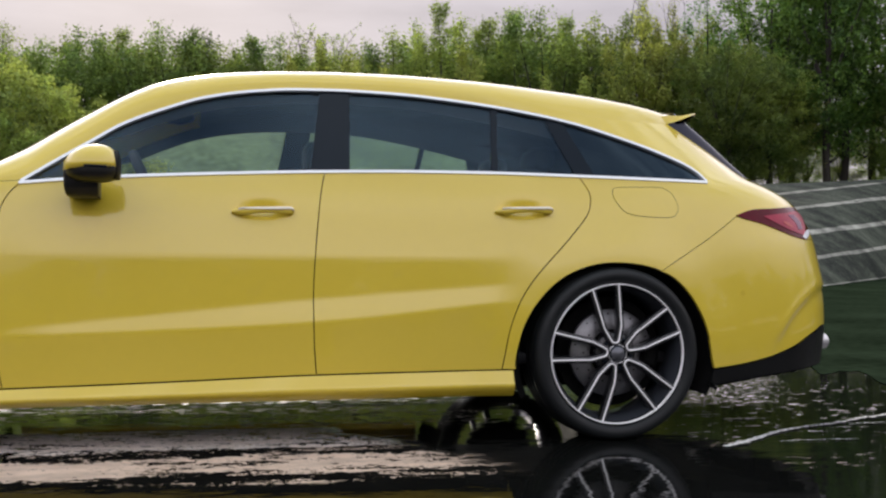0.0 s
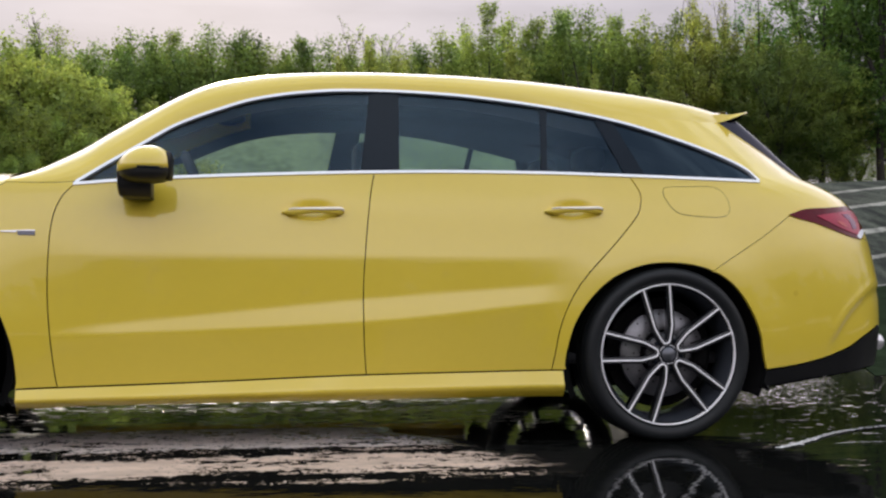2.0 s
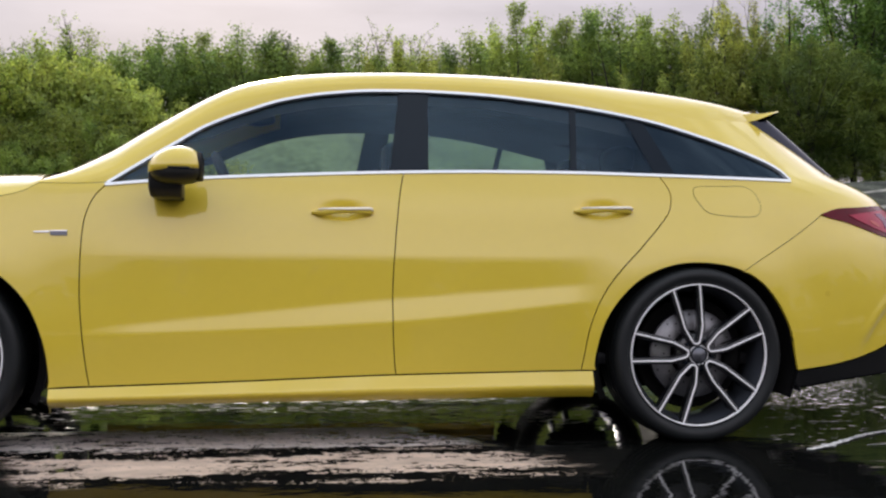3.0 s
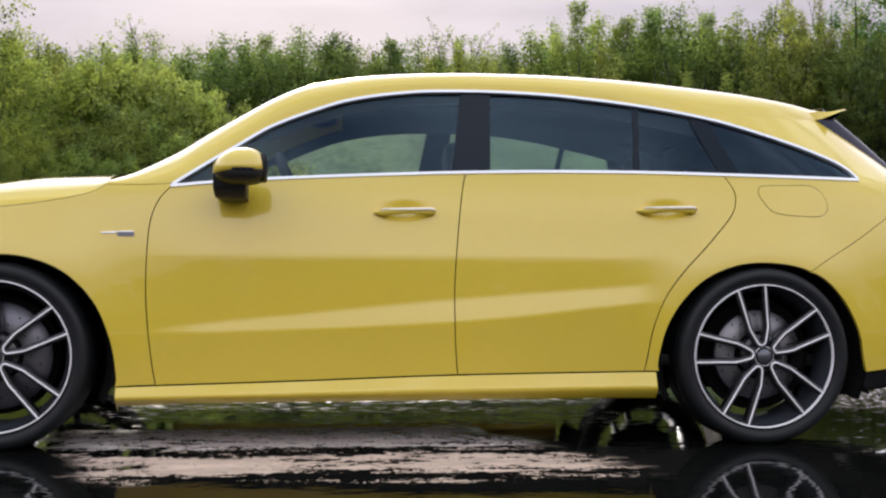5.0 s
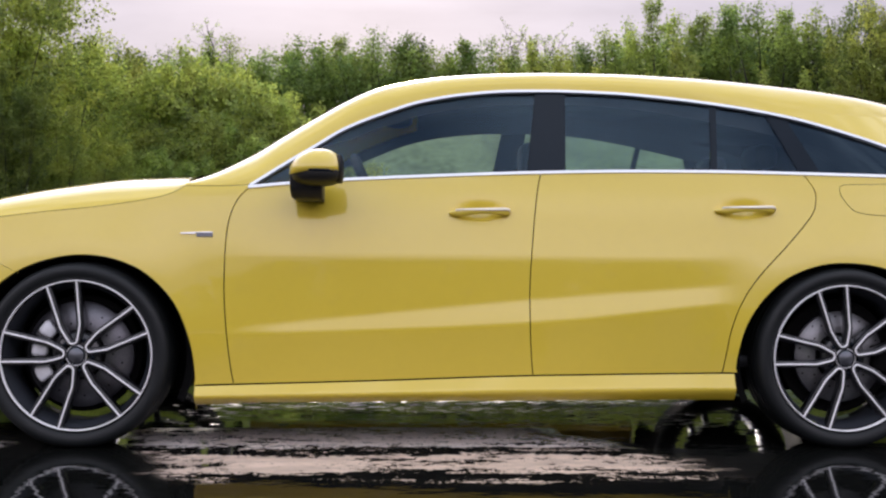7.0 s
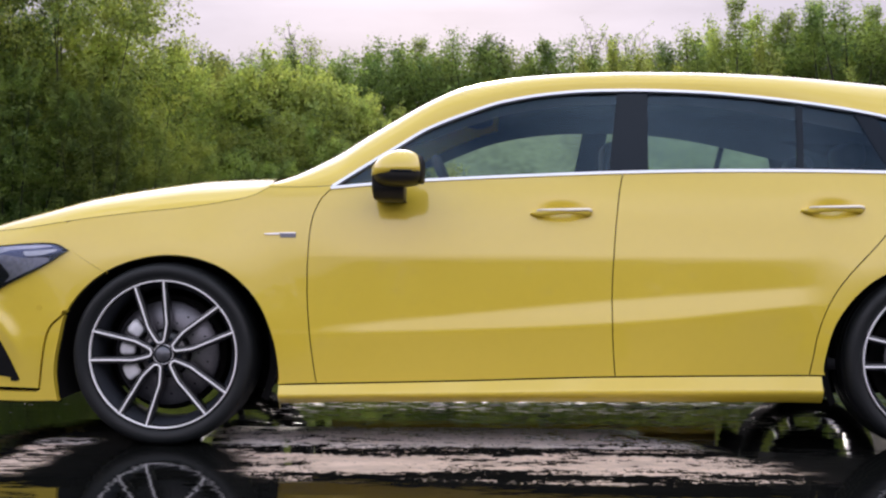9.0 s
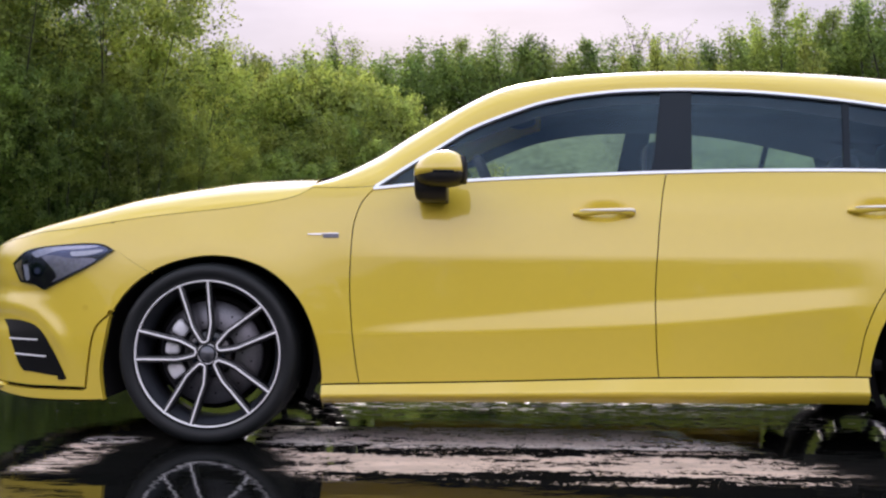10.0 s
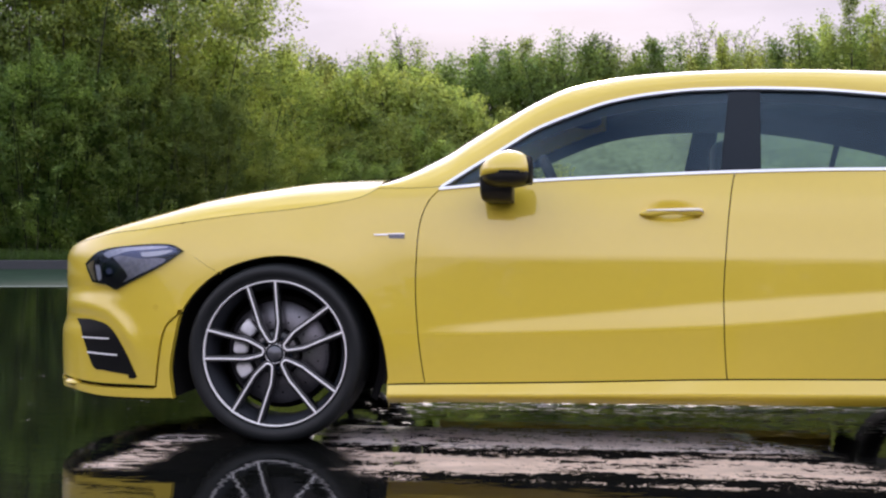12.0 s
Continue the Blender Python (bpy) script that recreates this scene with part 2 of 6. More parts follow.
    cracks = grain(30.0, 20.0, 5, 0.75, 8.0, 1.2)
    pale_rough = step(math("ADD", math("ADD", math("MULTIPLY", streaks, 0.36), math("MULTIPLY", specks, 0.34)), math("ADD", math("MULTIPLY", cracks, 0.30), shelf)), 0.484, 0.508)
    pale_rough = math("MULTIPLY", pale_rough, band)
    pale_rough = math("MAXIMUM", pale_rough, math("MULTIPLY", wash, step(grain(9.0, 26.0, 5, 0.7, 17.0, 0.8), 0.46, 0.53)))
    # a small pale patch behind the rear wheel
    slope = math("ADD", math("MULTIPLY_ADD", Y, -0.54, X), math("MULTIPLY", wob, 0.6))
    spot = math("MULTIPLY", step(X, 3.2, 3.35), math("MULTIPLY", step(yy, 0.86, 1.00), math("SUBTRACT", 1.0, step(yy, 2.1, 2.4))))
    thin = math("SUBTRACT", grain(24.0, 26.0, 5, 0.7, 19.0), math("MULTIPLY", step(slope, 3.26, 3.60), 0.20))
    pale_rough = math("MAXIMUM", pale_rough, math("MULTIPLY", spot, step(thin, 0.495, 0.67)))
    # pale flecks on the far pool: sky glints on its ripples, painted as colour
    near = math("MULTIPLY", math("MULTIPLY", step(X, 0.0, 0.4), math("SUBTRACT", 1.0, step(X, 2.3, 2.6))), step(Y, 0.45, 0.60))
    pool = math("MULTIPLY", math("MULTIPLY", step(X, 2.9, 3.1), math("SUBTRACT", 1.0, step(X, 4.6, 5.6))), math("SUBTRACT", 1.0, step(Y, 1.2, 1.9)))
    near = math("MAXIMUM", near, math("MULTIPLY", pool, 0.45))
    dense = math("ADD", grain(11.0, 24.0, 4, 0.65, 7.0), math("MULTIPLY_ADD", near, 0.125, -0.115))
    flecks = math("MULTIPLY", step(dense, 0.552, 0.585), math("MULTIPLY", math("MAXIMUM", step(Y, 0.3, 0.5), math("MULTIPLY", pool, step(Y, -0.75, -0.5))), math("SUBTRACT", 1.0, step(Y, 2.5, 5.0))))
    flecks = math("MULTIPLY", flecks, step(grain(0.8, 1.6, 3, 0.5, 21.0), 0.40, 0.56))
    pale = math("MAXIMUM", pale_rough, flecks)
    tone = n.new("ShaderNodeMix")
    tone.data_type = "RGBA"
    tone.inputs["A"].default_value = (0.006, 0.0065, 0.006, 1)
    pale_tone = n.new("ShaderNodeValToRGB")
    pale_tone.color_ramp.elements[0].position, pale_tone.color_ramp.elements[0].color = 0.36, (0.44, 0.35, 0.285, 1)
    pale_tone.color_ramp.elements[1].position, pale_tone.color_ramp.elements[1].color = 0.62, (0.78, 0.615, 0.50, 1)
    l.new(grain(5.0, 9.0, 6, 0.75, 13.0), pale_tone.inputs["Fac"])
    # far shelf whitened to brighten it where the car keeps the sky off
    whitening = n.new("ShaderNodeMix")
    whitening.data_type = "RGBA"
    whitening.inputs["B"].default_value = (0.95, 0.88, 0.83, 1)
    l.new(math("MULTIPLY", step(yy, -0.02, 0.05), 0.85), whitening.inputs["Factor"])
    l.new(pale_tone.outputs["Color"], whitening.inputs["A"])
    l.new(whitening.outputs["Result"], tone.inputs["B"])
    l.new(pale, tone.inputs["Factor"])
    l.new(tone.outputs["Result"], p.inputs["Base Color"])
    rough = math("ADD", math("MULTIPLY", pale, 0.50), 0.015)
    l.new(rough, p.inputs["Roughness"])
    p.inputs["IOR"].default_value = 1.42
    # relief: slow ripples on the film, grit on the pale patches
    b1, b2 = n.new("ShaderNodeBump"), n.new("ShaderNodeBump")
    b1.inputs["Strength"].default_value, b1.inputs["Distance"].default_value = 0.20, 0.006
    l.new(grain(5.0, 9.0, 3, 0.5, 5.0), b1.inputs["Height"])
    b2.inputs["Distance"].default_value = 0.004
    l.new(math("MULTIPLY", pale, 0.9), b2.inputs["Strength"])
    l.new(grain(120, 120, 3, 0.6, 6.0), b2.inputs["Height"])
    l.new(b1.outputs["Normal"], b2.inputs["Normal"])
    b3 = n.new("ShaderNodeBump")
    b3.inputs["Strength"].default_value, b3.inputs["Distance"].default_value = 0.12, 0.0008
    l.new(grain(26, 34, 4, 0.65, 4.0), b3.inputs["Height"])
    l.new(b2.outputs["Normal"], b3.inputs["Normal"])
    l.new(b3.outputs["Normal"], p.inputs["Normal"])
    return m


YELLOW = material("yellow car paint", (0.715, 0.545, 0.043), rough=0.36, vary=0.015, scale=2.0, coat=1.0, coat_ior=1.62, coat_rough=0.03, spec=0.4)
BLACK = material("black trim plastic", (0.005, 0.0055, 0.006), rough=0.45, spec=0.2, vary=0.2, bump=0.1, bump_scale=300)
MIRRORBLACK = material("grained black mirror plastic", (0.012, 0.012, 0.011), rough=0.40, spec=0.32, vary=0.2, bump=0.1, bump_scale=300)
GLOSSBLACK = material("gloss black trim", (0.005, 0.008, 0.013), rough=0.12, vary=0.1, spec=0.2, shine=(0.80, 0.90, 1.0))
SHADE = material("near-black of underside and shaded gaps", (0.005, 0.005, 0.005), rough=0.9, vary=0.25, spec=0.1)
CHROME = material("satin chrome", (0.80, 0.80, 0.81), rough=0.34, metal=0.8, vary=0.03)
RUBBER = material("tyre rubber", (0.008, 0.010, 0.011), rough=0.55, spec=0.35, vary=0.18, scale=9, bump=0.15, bump_scale=140)
RIMBLACK = material("black wheel paint", (0.009, 0.010, 0.012), rough=0.3, vary=0.1, coat=0.35)
# wheel paint greyed to stand for sky reflected in the barrel
BARREL = material("barrel paint greyed for reflected sky", (0.032, 0.037, 0.046), rough=0.5, vary=0.12, coat=0.5)
MACHINED = material("machined alloy face", (0.95, 0.95, 0.95), rough=0.42, metal=0.05, vary=0.05)
DISC = material("brake disc steel", (0.17, 0.17, 0.185), rough=0.42, metal=1.0, vary=0.15, scale=12)
DISC_REAR = material("pale brake disc steel", (0.27, 0.27, 0.28), rough=0.45, metal=1.0, vary=0.15, scale=12)
CALIPER = material("silver brake caliper", (0.86, 0.87, 0.90), rough=0.35, metal=0.08, vary=0.08)
SEATCLOTH = material("dark seat leather", (0.03, 0.03, 0.034), rough=0.55, vary=0.2)
CABIN = material("dark cabin plastic", (0.02, 0.021, 0.023), rough=0.6, vary=0.2)
BADGE = material("grey metal badge", (0.13, 0.135, 0.15), rough=0.35, metal=0.7, vary=0.05)
LAMPRED = material("red lamp lens", (0.105, 0.002, 0.012), rough=0.08, vary=0.15, spec=0.14)
LAMPPURPLE = material("purple red lamp lens", (0.13, 0.018, 0.075), rough=0.25, vary=0.25, scale=14, spec=0.3)
LAMPSPOT = material("pink lamp lens", (0.46, 0.085, 0.075), rough=0.3, vary=0.2, scale=30, spec=0.25)
LAMPPINK = material("pale red lamp lens", (0.34, 0.012, 0.045), rough=0.3, vary=0.25, scale=14, spec=0.25)
SATIN = material("pale satin metal", (0.84, 0.77, 0.62), rough=0.38, metal=0.3, vary=0.03)
# headlamp colours that carry reflections of sky and bumper
LAMPMID = material("grey lamp reflector with painted sheen", (0.40, 0.40, 0.46), rough=0.25, metal=0.5, vary=0.25, scale=5)
LAMPCORNER = material("lamp corner with painted bumper reflection", (0.36, 0.31, 0.18), rough=0.25, vary=0.3, scale=20)
LAMPSKY = material("pale blue painted sky reflection", (0.60, 0.61, 0.68), rough=0.25, metal=0.4, vary=0.2, scale=5)
LAMPBLUE = material("blue-grey lamp glass with painted sky", (0.12, 0.14, 0.24), rough=0.25, metal=0.4, vary=0.25, scale=5)
LAMPGREY = material("silver lamp reflector", (0.80, 0.82, 0.86), rough=0.3, metal=0.3, vary=0.1)
LAMPDARK = material("dark lamp housing", (0.010, 0.011, 0.015), rough=0.3, vary=0.3, spec=0.25)
SENSOR = material("sensor paint", (0.62, 0.46, 0.036), rough=0.5, vary=0.05, spec=0.3)
REARGLASS = material("dark rear glass", (0.030, 0.033, 0.055), rough=0.12, vary=0.1, spec=0.2)
GLASS_CLEAR = pane_material("green tinted glass", (0.93, 0.97, 0.96))
GLASS_SCREEN = pane_material("windscreen glass", (0.88, 0.93, 0.92), 1.0, (1.0, 1.0, 1.0))
GLASS_DARK = pane_material("smoked glass", (0.80, 0.88, 0.89))
GLASS_BLACK = pane_material("dark smoked glass", (0.05, 0.055, 0.065))
LENS = pane_material("clear lamp lens", (0.90, 0.92, 0.96), 0.7)
BARK = material("bark", (0.035, 0.030, 0.024), rough=0.9, vary=0.4, scale=4, bump=0.6, bump_scale=18)
GRASSY = material("rough grass ground", (0.025, 0.042, 0.012), rough=0.95, vary=0.45, scale=1.2, bump=0.6, bump_scale=12)
MEADOW = material("pale meadow grass", (0.115, 0.155, 0.078), rough=0.95, vary=0.5, scale=0.22, spec=0.2, bump=0.8, bump_scale=6)
KERBSTONE = material("grey concrete kerb", (0.034, 0.038, 0.042), rough=0.8, vary=0.2, scale=3, bump=0.3, bump_scale=50)
PAINTLINE = material("worn white road paint", (0.085, 0.11, 0.095), rough=0.8, spec=0.1, vary=0.3, scale=5, bump=0.2)
STREAK = worn("pale foam", (0.03, 0.033, 0.03), (0.88, 0.88, 0.84), 0.50, 0.60, 75.0)
WOODREFLECT = material("painted wood reflection", (0.015, 0.023, 0.013), rough=0.9, vary=0.5, scale=0.8, spec=0.0, bump=0.3, bump_scale=30)
GREENSTRIP = material("dark green ground strip", (0.024, 0.044, 0.028), rough=0.9, vary=0.4, scale=0.8, spec=0.04, bump=0.3, bump_scale=20)
ASPHALT = ground_material()
ROUGH = worn("rough damp asphalt", (0.014, 0.018, 0.014), (0.115, 0.132, 0.098), 0.50, 0.80)
WORNLINE = worn("worn lane paint", (0.035, 0.038, 0.033), (0.50, 0.50, 0.43), 0.42, 0.76)
LEAF_MID = leaf_material("mid green leaves", (0.172, 0.226, 0.070))
LEAF_DARK = leaf_material("dark green leaves", (0.124, 0.176, 0.058))
LEAF_LIGHT = leaf_material("yellow-green leaves", (0.210, 0.252, 0.080), clump=0.4)
LEAF_NEAR = leaf_material("fresh green leaves", (0.225, 0.280, 0.078), clump=0.45)
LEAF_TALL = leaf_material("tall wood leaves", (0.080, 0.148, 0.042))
# green darkened to stand for the shaded side of the thicket
LEAF_SHADY = leaf_material("leaves darkened as in shade", (0.140, 0.198, 0.060), clump=0.45)
LEAF_OLIVE = leaf_material("yellow-olive leaves", (0.215, 0.248, 0.076))
BLADE = leaf_material("grass blades", (0.030, 0.055, 0.012))


# ---- making things ----
def part(name, bm, mat, parent=None, label="", shade=True):
    """Links a bmesh as one mesh object under its thing."""
    me = bpy.data.meshes.new(name)
    if shade:
        for f in bm.faces:
            f.smooth = True
    bm.to_mesh(me)
    bm.free()
    for mm in (mat if isinstance(mat, (list, tuple)) else [mat]):
        me.materials.append(mm)
    ob = new(name, me)
    ob.parent = parent
    return tagged(ob, label=label)


def thing(name, label, category, at=(0, 0, 0), group="", kind=""):
    ob = new(name)
    ob.location = at
    ob.empty_display_size = 0.2
    return tagged(ob, label=label, category=category, group=group, kind=kind)


def quick(name, verts, faces, mat, parent=None, label="", smooth_faces=False):
    """A mesh from arrays, for large ones."""
    me = bpy.data.meshes.new(name)
    me.from_pydata([tuple(v) for v in verts], [], [tuple(f) for f in faces])
    if smooth_faces:
        me.polygons.foreach_set("use_smooth", [True] * len(me.polygons))
    me.materials.append(mat)
    me.update()
    ob = new(name, me)
    ob.parent = parent
    return tagged(ob, label=label)


def block(bm, x0, x1, y0, y1, z0, z1, bevel=0.0):
    r = bmesh.ops.create_cube(bm, size=1, matrix=Matrix.Translation(((x0 + x1) / 2, (y0 + y1) / 2, (z0 + z1) / 2)) @ Matrix.Diagonal((x1 - x0, y1 - y0, z1 - z0, 1)))
    if bevel:
        es = list({e for v in r["verts"] for e in v.link_edges})
        bmesh.ops.bevel(bm, geom=es, offset=bevel, segments=2, affect="EDGES", profile=0.5)


def grid(bm, rows, closed=False, flip=False):
    """A sheet of faces through rows of points."""
    vs = [[bm.verts.new(p) for p in r] for r in rows]
    for a, b in zip(vs, vs[1:]):
        m = len(a)
        for i in range(m if closed else m - 1):
            f = [a[i], a[(i + 1) % m], b[(i + 1) % m], b[i]]
            try:
                bm.faces.new(f[::-1] if flip else f)
            except ValueError:
                pass
    return vs


def lathe(bm, profile, segments=64, closed=False):
    """Turns (radius, y) pairs about the y axis."""
    rows = [[(r * math.cos(2 * math.pi * k / segments), y, r * math.sin(2 * math.pi * k / segments)) for k in range(segments)] for r, y in profile]
    if closed:
        rows.append(rows[0])
    grid(bm, rows, closed=True)
    bmesh.ops.remove_doubles(bm, verts=bm.verts, dist=1e-6)
    bmesh.ops.recalc_face_normals(bm, faces=bm.faces)


def spline(pts, n=8):
    """A dense line through points."""
    P = [Vector(p) for p in pts]
    out = []
    for i in range(len(P) - 1):
        a, b, c, d = P[max(i - 1, 0)], P[i], P[i + 1], P[min(i + 2, len(P) - 1)]
        for k in range(n):
            t = k / n
            out.append(tuple(0.5 * ((2 * b) + (c - a) * t + (2 * a - 5 * b + 4 * c - d) * t * t + (3 * b - a - 3 * c + d) * t**3)))
    return out + [tuple(P[-1])]
# ---- the car's skin: x runs to the rear from the front hub, y inwards from the near side, z up ----
MID = 0.90       # the car's middle plane
HUB = 0.3235     # height of the hubs
BASE = 2.729     # wheelbase


def smooth(a, b, v):
    k = np.clip((np.asarray(v, float) - a) / (b - a), 0, 1)
    return k * k * (3 - 2 * k)


def curve(points):
    """A smooth function through (x, value) pairs."""
    xs, ys = np.array([p[0] for p in points], float), np.array([p[1] for p in points], float)
    slopes = np.diff(ys) / np.diff(xs)
    m = np.empty(len(xs))
    m[0], m[-1] = slopes[0], slopes[-1]
    for i in range(1, len(xs) - 1):
        a, b = slopes[i - 1], slopes[i]
        m[i] = 0 if a * b <= 0 else 2 * a * b / (a + b)

    def value(v):
        v = np.asarray(v, float)
        i = np.clip(np.searchsorted(xs, v) - 1, 0, len(xs) - 2)
        h = xs[i + 1] - xs[i]
        k = (v - xs[i]) / h
        out = (2 * k**3 - 3 * k**2 + 1) * ys[i] + (k**3 - 2 * k**2 + k) * h * m[i] + (3 * k**2 - 2 * k**3) * ys[i + 1] + (k**3 - k**2) * h * m[i + 1]
        return np.where(k < 0, ys[0] + (v - xs[0]) * m[0], np.where(k > 1, ys[-1] + (v - xs[-1]) * m[-1], out))
    return value


crease_low = curve([(0.3, 0.395), (0.6, 0.404), (1.58, 0.446), (2.3, 0.52)])
crease_top = curve([(0.3, 0.404), (0.6, 0.432), (1.1, 0.482), (1.58, 0.53), (2.3, 0.585)])
nose_x = curve([(0.017, -0.958), (0.117, -0.993), (0.186, -1.005), (0.377, -1.008), (0.436, -0.990), (0.567, -0.993), (0.656, -0.993), (0.716, -0.968), (0.817, -0.828)])
tail_x = curve([(0.116, 3.745), (0.236, 3.825), (0.406, 3.845), (0.496, 3.845), (0.586, 3.835), (0.686, 3.813), (0.766, 3.794), (0.856, 3.747), (0.916, 3.702), (0.966, 3.622), (1.016, 3.507), (1.216, 3.267), (1.416, 3.027)])
belt = curve([(0.396, 0.900), (0.599, 0.921), (0.750, 0.936), (0.922, 0.949), (1.276, 0.968), (1.640, 0.983), (1.964, 0.991), (2.267, 0.993), (2.620, 0.989), (3.116, 0.980)])
NOSE_L, NOSE_M, TAIL_L, TAIL_M = 0.72, 3.0, 0.72, 3.0


def lean(x, z):
    """How far the side leans inwards for each metre upwards."""
    s = smooth(0.42, 0.75, x) * (1 - smooth(2.20, 2.38, x))
    top = 0.19 + 0.12 * smooth(0.78, 0.96, z)
    mid = 0.045
    low, up = crease_low(x), crease_top(x)
    door = -0.06 + (0.20 + 0.06) * smooth(low - 0.009, low + 0.009, z) + (mid - 0.20) * smooth(up - 0.009, up + 0.009, z) + (top - mid) * smooth(0.655, 0.696, z)
    wing = -0.06 + 0.10 * smooth(0.25, 0.5, z) + (top - 0.04) * smooth(0.55, 0.80, z)
    out = door * s + wing * (1 - s)
    over = smooth(-0.012, 0.012, z - belt(np.clip(x, 0.4, 3.2))) * smooth(0.2, 0.6, x)
    return out * (1 - over) + 0.60 * over


_gx, _gz = np.arange(-1.2, 4.0, 0.02), np.arange(0.0, 1.5, 0.004)
_table = np.cumsum(lean(_gx[:, None], _gz[None, :]), axis=1) * 0.004
_table = _table - _table[:, [155]] + 0.008


def skin(x, z):
    """The depth y of the near side's skin."""
    x, z = np.asarray(x, float), np.asarray(z, float)
    u, v = np.clip((x + 1.2) / 0.02, 0, len(_gx) - 1.001), np.clip(z / 0.004, 0, len(_gz) - 1.001)
    i, j = u.astype(int), v.astype(int)
    a, b = u - i, v - j
    y = (_table[i, j] * (1 - a) + _table[i + 1, j] * a) * (1 - b) + (_table[i, j + 1] * (1 - a) + _table[i + 1, j + 1] * a) * b
    for hub in (0.0, BASE):
        d = np.hypot(x - hub, z - HUB)
        y = y - 0.016 * np.exp(-((d - 0.34) / 0.13) ** 2)
    y = y + 0.012 * np.abs((x - 1.35) / 1.6) ** 2.5
    for grip_x, grip_z in ((1.41, 0.838), (2.37, 0.855)):
        y = y + 0.013 * np.exp(-(((x - grip_x) / 0.075) ** 2) - ((z - grip_z) / 0.032) ** 2)
    s = np.clip((x - nose_x(z)) / NOSE_L, 0, 1)
    y = y + (MID - y) * (1 - (1 - (1 - s) ** NOSE_M) ** (1 / NOSE_M))
    s = np.clip((tail_x(z) - x) / TAIL_L, 0, 1)
    return y + (MID - y) * (1 - (1 - (1 - s) ** TAIL_M) ** (1 / TAIL_M))
# ---- ground ----
bm = bmesh.new()
xs = sorted(set(list(np.linspace(-900, -60, 8)) + list(np.linspace(-60, 80, 29)) + list(np.linspace(80, 900, 8))))
ys = sorted(set(list(np.linspace(-900, -60, 8)) + list(np.linspace(-60, 90, 31)) + list(np.linspace(90, 900, 8))))
grid(bm, [[(float(x), float(y), 0.0) for x in xs] for y in ys])
bmesh.ops.recalc_face_normals(bm, faces=bm.faces)
for f in bm.faces:
    if f.normal.z < 0:
        f.normal_flip()
ground = tagged(part("ground", bm, ASPHALT), "dark wet asphalt test pad under a film of standing water", "ground", kind="structure")

# the far edge of the pad, on the car's front side: white line, kerb and grass
def ring(r, a, b, n):
    """Points on an arc about the camera's side of the pad, from bearing a to b."""
    return [(1.05 + r * math.sin(radians(t)), -4.28 + r * math.cos(radians(t))) for t in np.linspace(a, b, n)]


bm = bmesh.new()
outer = [ring(r, -75, 12, 90) for r in (37.0, 37.06, 37.15, 37.5, 37.55)]
grid(bm, [[(x, y, z) for x, y in row] for row, z in zip(outer, (-0.02, 0.235, 0.255, 0.26, -0.02))])
bmesh.ops.recalc_face_normals(bm, faces=bm.faces)
tagged(part("kerb", bm, KERBSTONE, shade=False), "grey concrete kerb along the grass", "kerb", kind="structure")
bm = bmesh.new()
grid(bm, [[(x, y, 0.004) for x, y in ring(r, -75, 12, 90)] for r in (21.4, 22.0)])
bmesh.ops.recalc_face_normals(bm, faces=bm.faces)
tagged(part("edge_line", bm, PAINTLINE), "worn white painted line on wet asphalt", "road marking", kind="structure")


bm = bmesh.new()
grid(bm, [[(x, y, 0.003) for x, y in ring(r, -75, 12, 90)] for r in (22.0, 27.0, 32.0, 37.03)])
bmesh.ops.recalc_face_normals(bm, faces=bm.faces)
tagged(part("gutter", bm, GREENSTRIP), "dark green strip before the kerb", "gutter", kind="structure")


def verge_z(r):
    return 0.25 + 0.9 * float(smooth(0, 22, r - 37.5))


bm = bmesh.new()
rows = []
for r in np.concatenate([np.linspace(37.53, 60, 26), np.linspace(63, 120, 10)]):
    rows.append([(x, y, verge_z(r) + 0.12 * noise.noise((x * 0.25, y * 0.25, 0)) * min(1, r - 37.5)) for x, y in ring(float(r), -80, 26, 110)])
grid(bm, rows)
bmesh.ops.recalc_face_normals(bm, faces=bm.faces)
tagged(part("grass_verge", bm, GRASSY), "dark rough grass behind the kerb", "grass", kind="structure")

# the banked curve beyond the pool, on the side of the car's tail, with its lane lines
# each level: rise seen from the camera at bearing 31, its change for each degree, distance past the foot of the bank
LEVELS = [(-0.0241, 0.00275, 0.0), (-0.0007, 0.0031, 4.6), (0.0192, 0.0024, 9.6), (0.0395, 0.0021, 15.6), (0.0519, 0.0020, 21.6), (0.0565, 0.0006, 25.6)]


def bank_at(bearing, level):
    """A place on the banked curve; level runs from 0 at its foot to 5 at its top."""
    bend = min(max(bearing, 25.0), 36.0) - 31.0
    foot = 0.709 / -(LEVELS[0][0] + LEVELS[0][1] * bend)
    k = min(int(level), 4)
    f = level - k
    rise = [LEVELS[j][0] + LEVELS[j][1] * bend for j in (k, k + 1)]
    r = foot + LEVELS[k][2] * (1 - f) + LEVELS[k + 1][2] * f
    z = max(0.709 + r * (rise[0] * (1 - f) + rise[1] * f), 0.0)
    return 1.08 + r * math.sin(radians(bearing)), -4.28 + r * math.cos(radians(bearing)), z


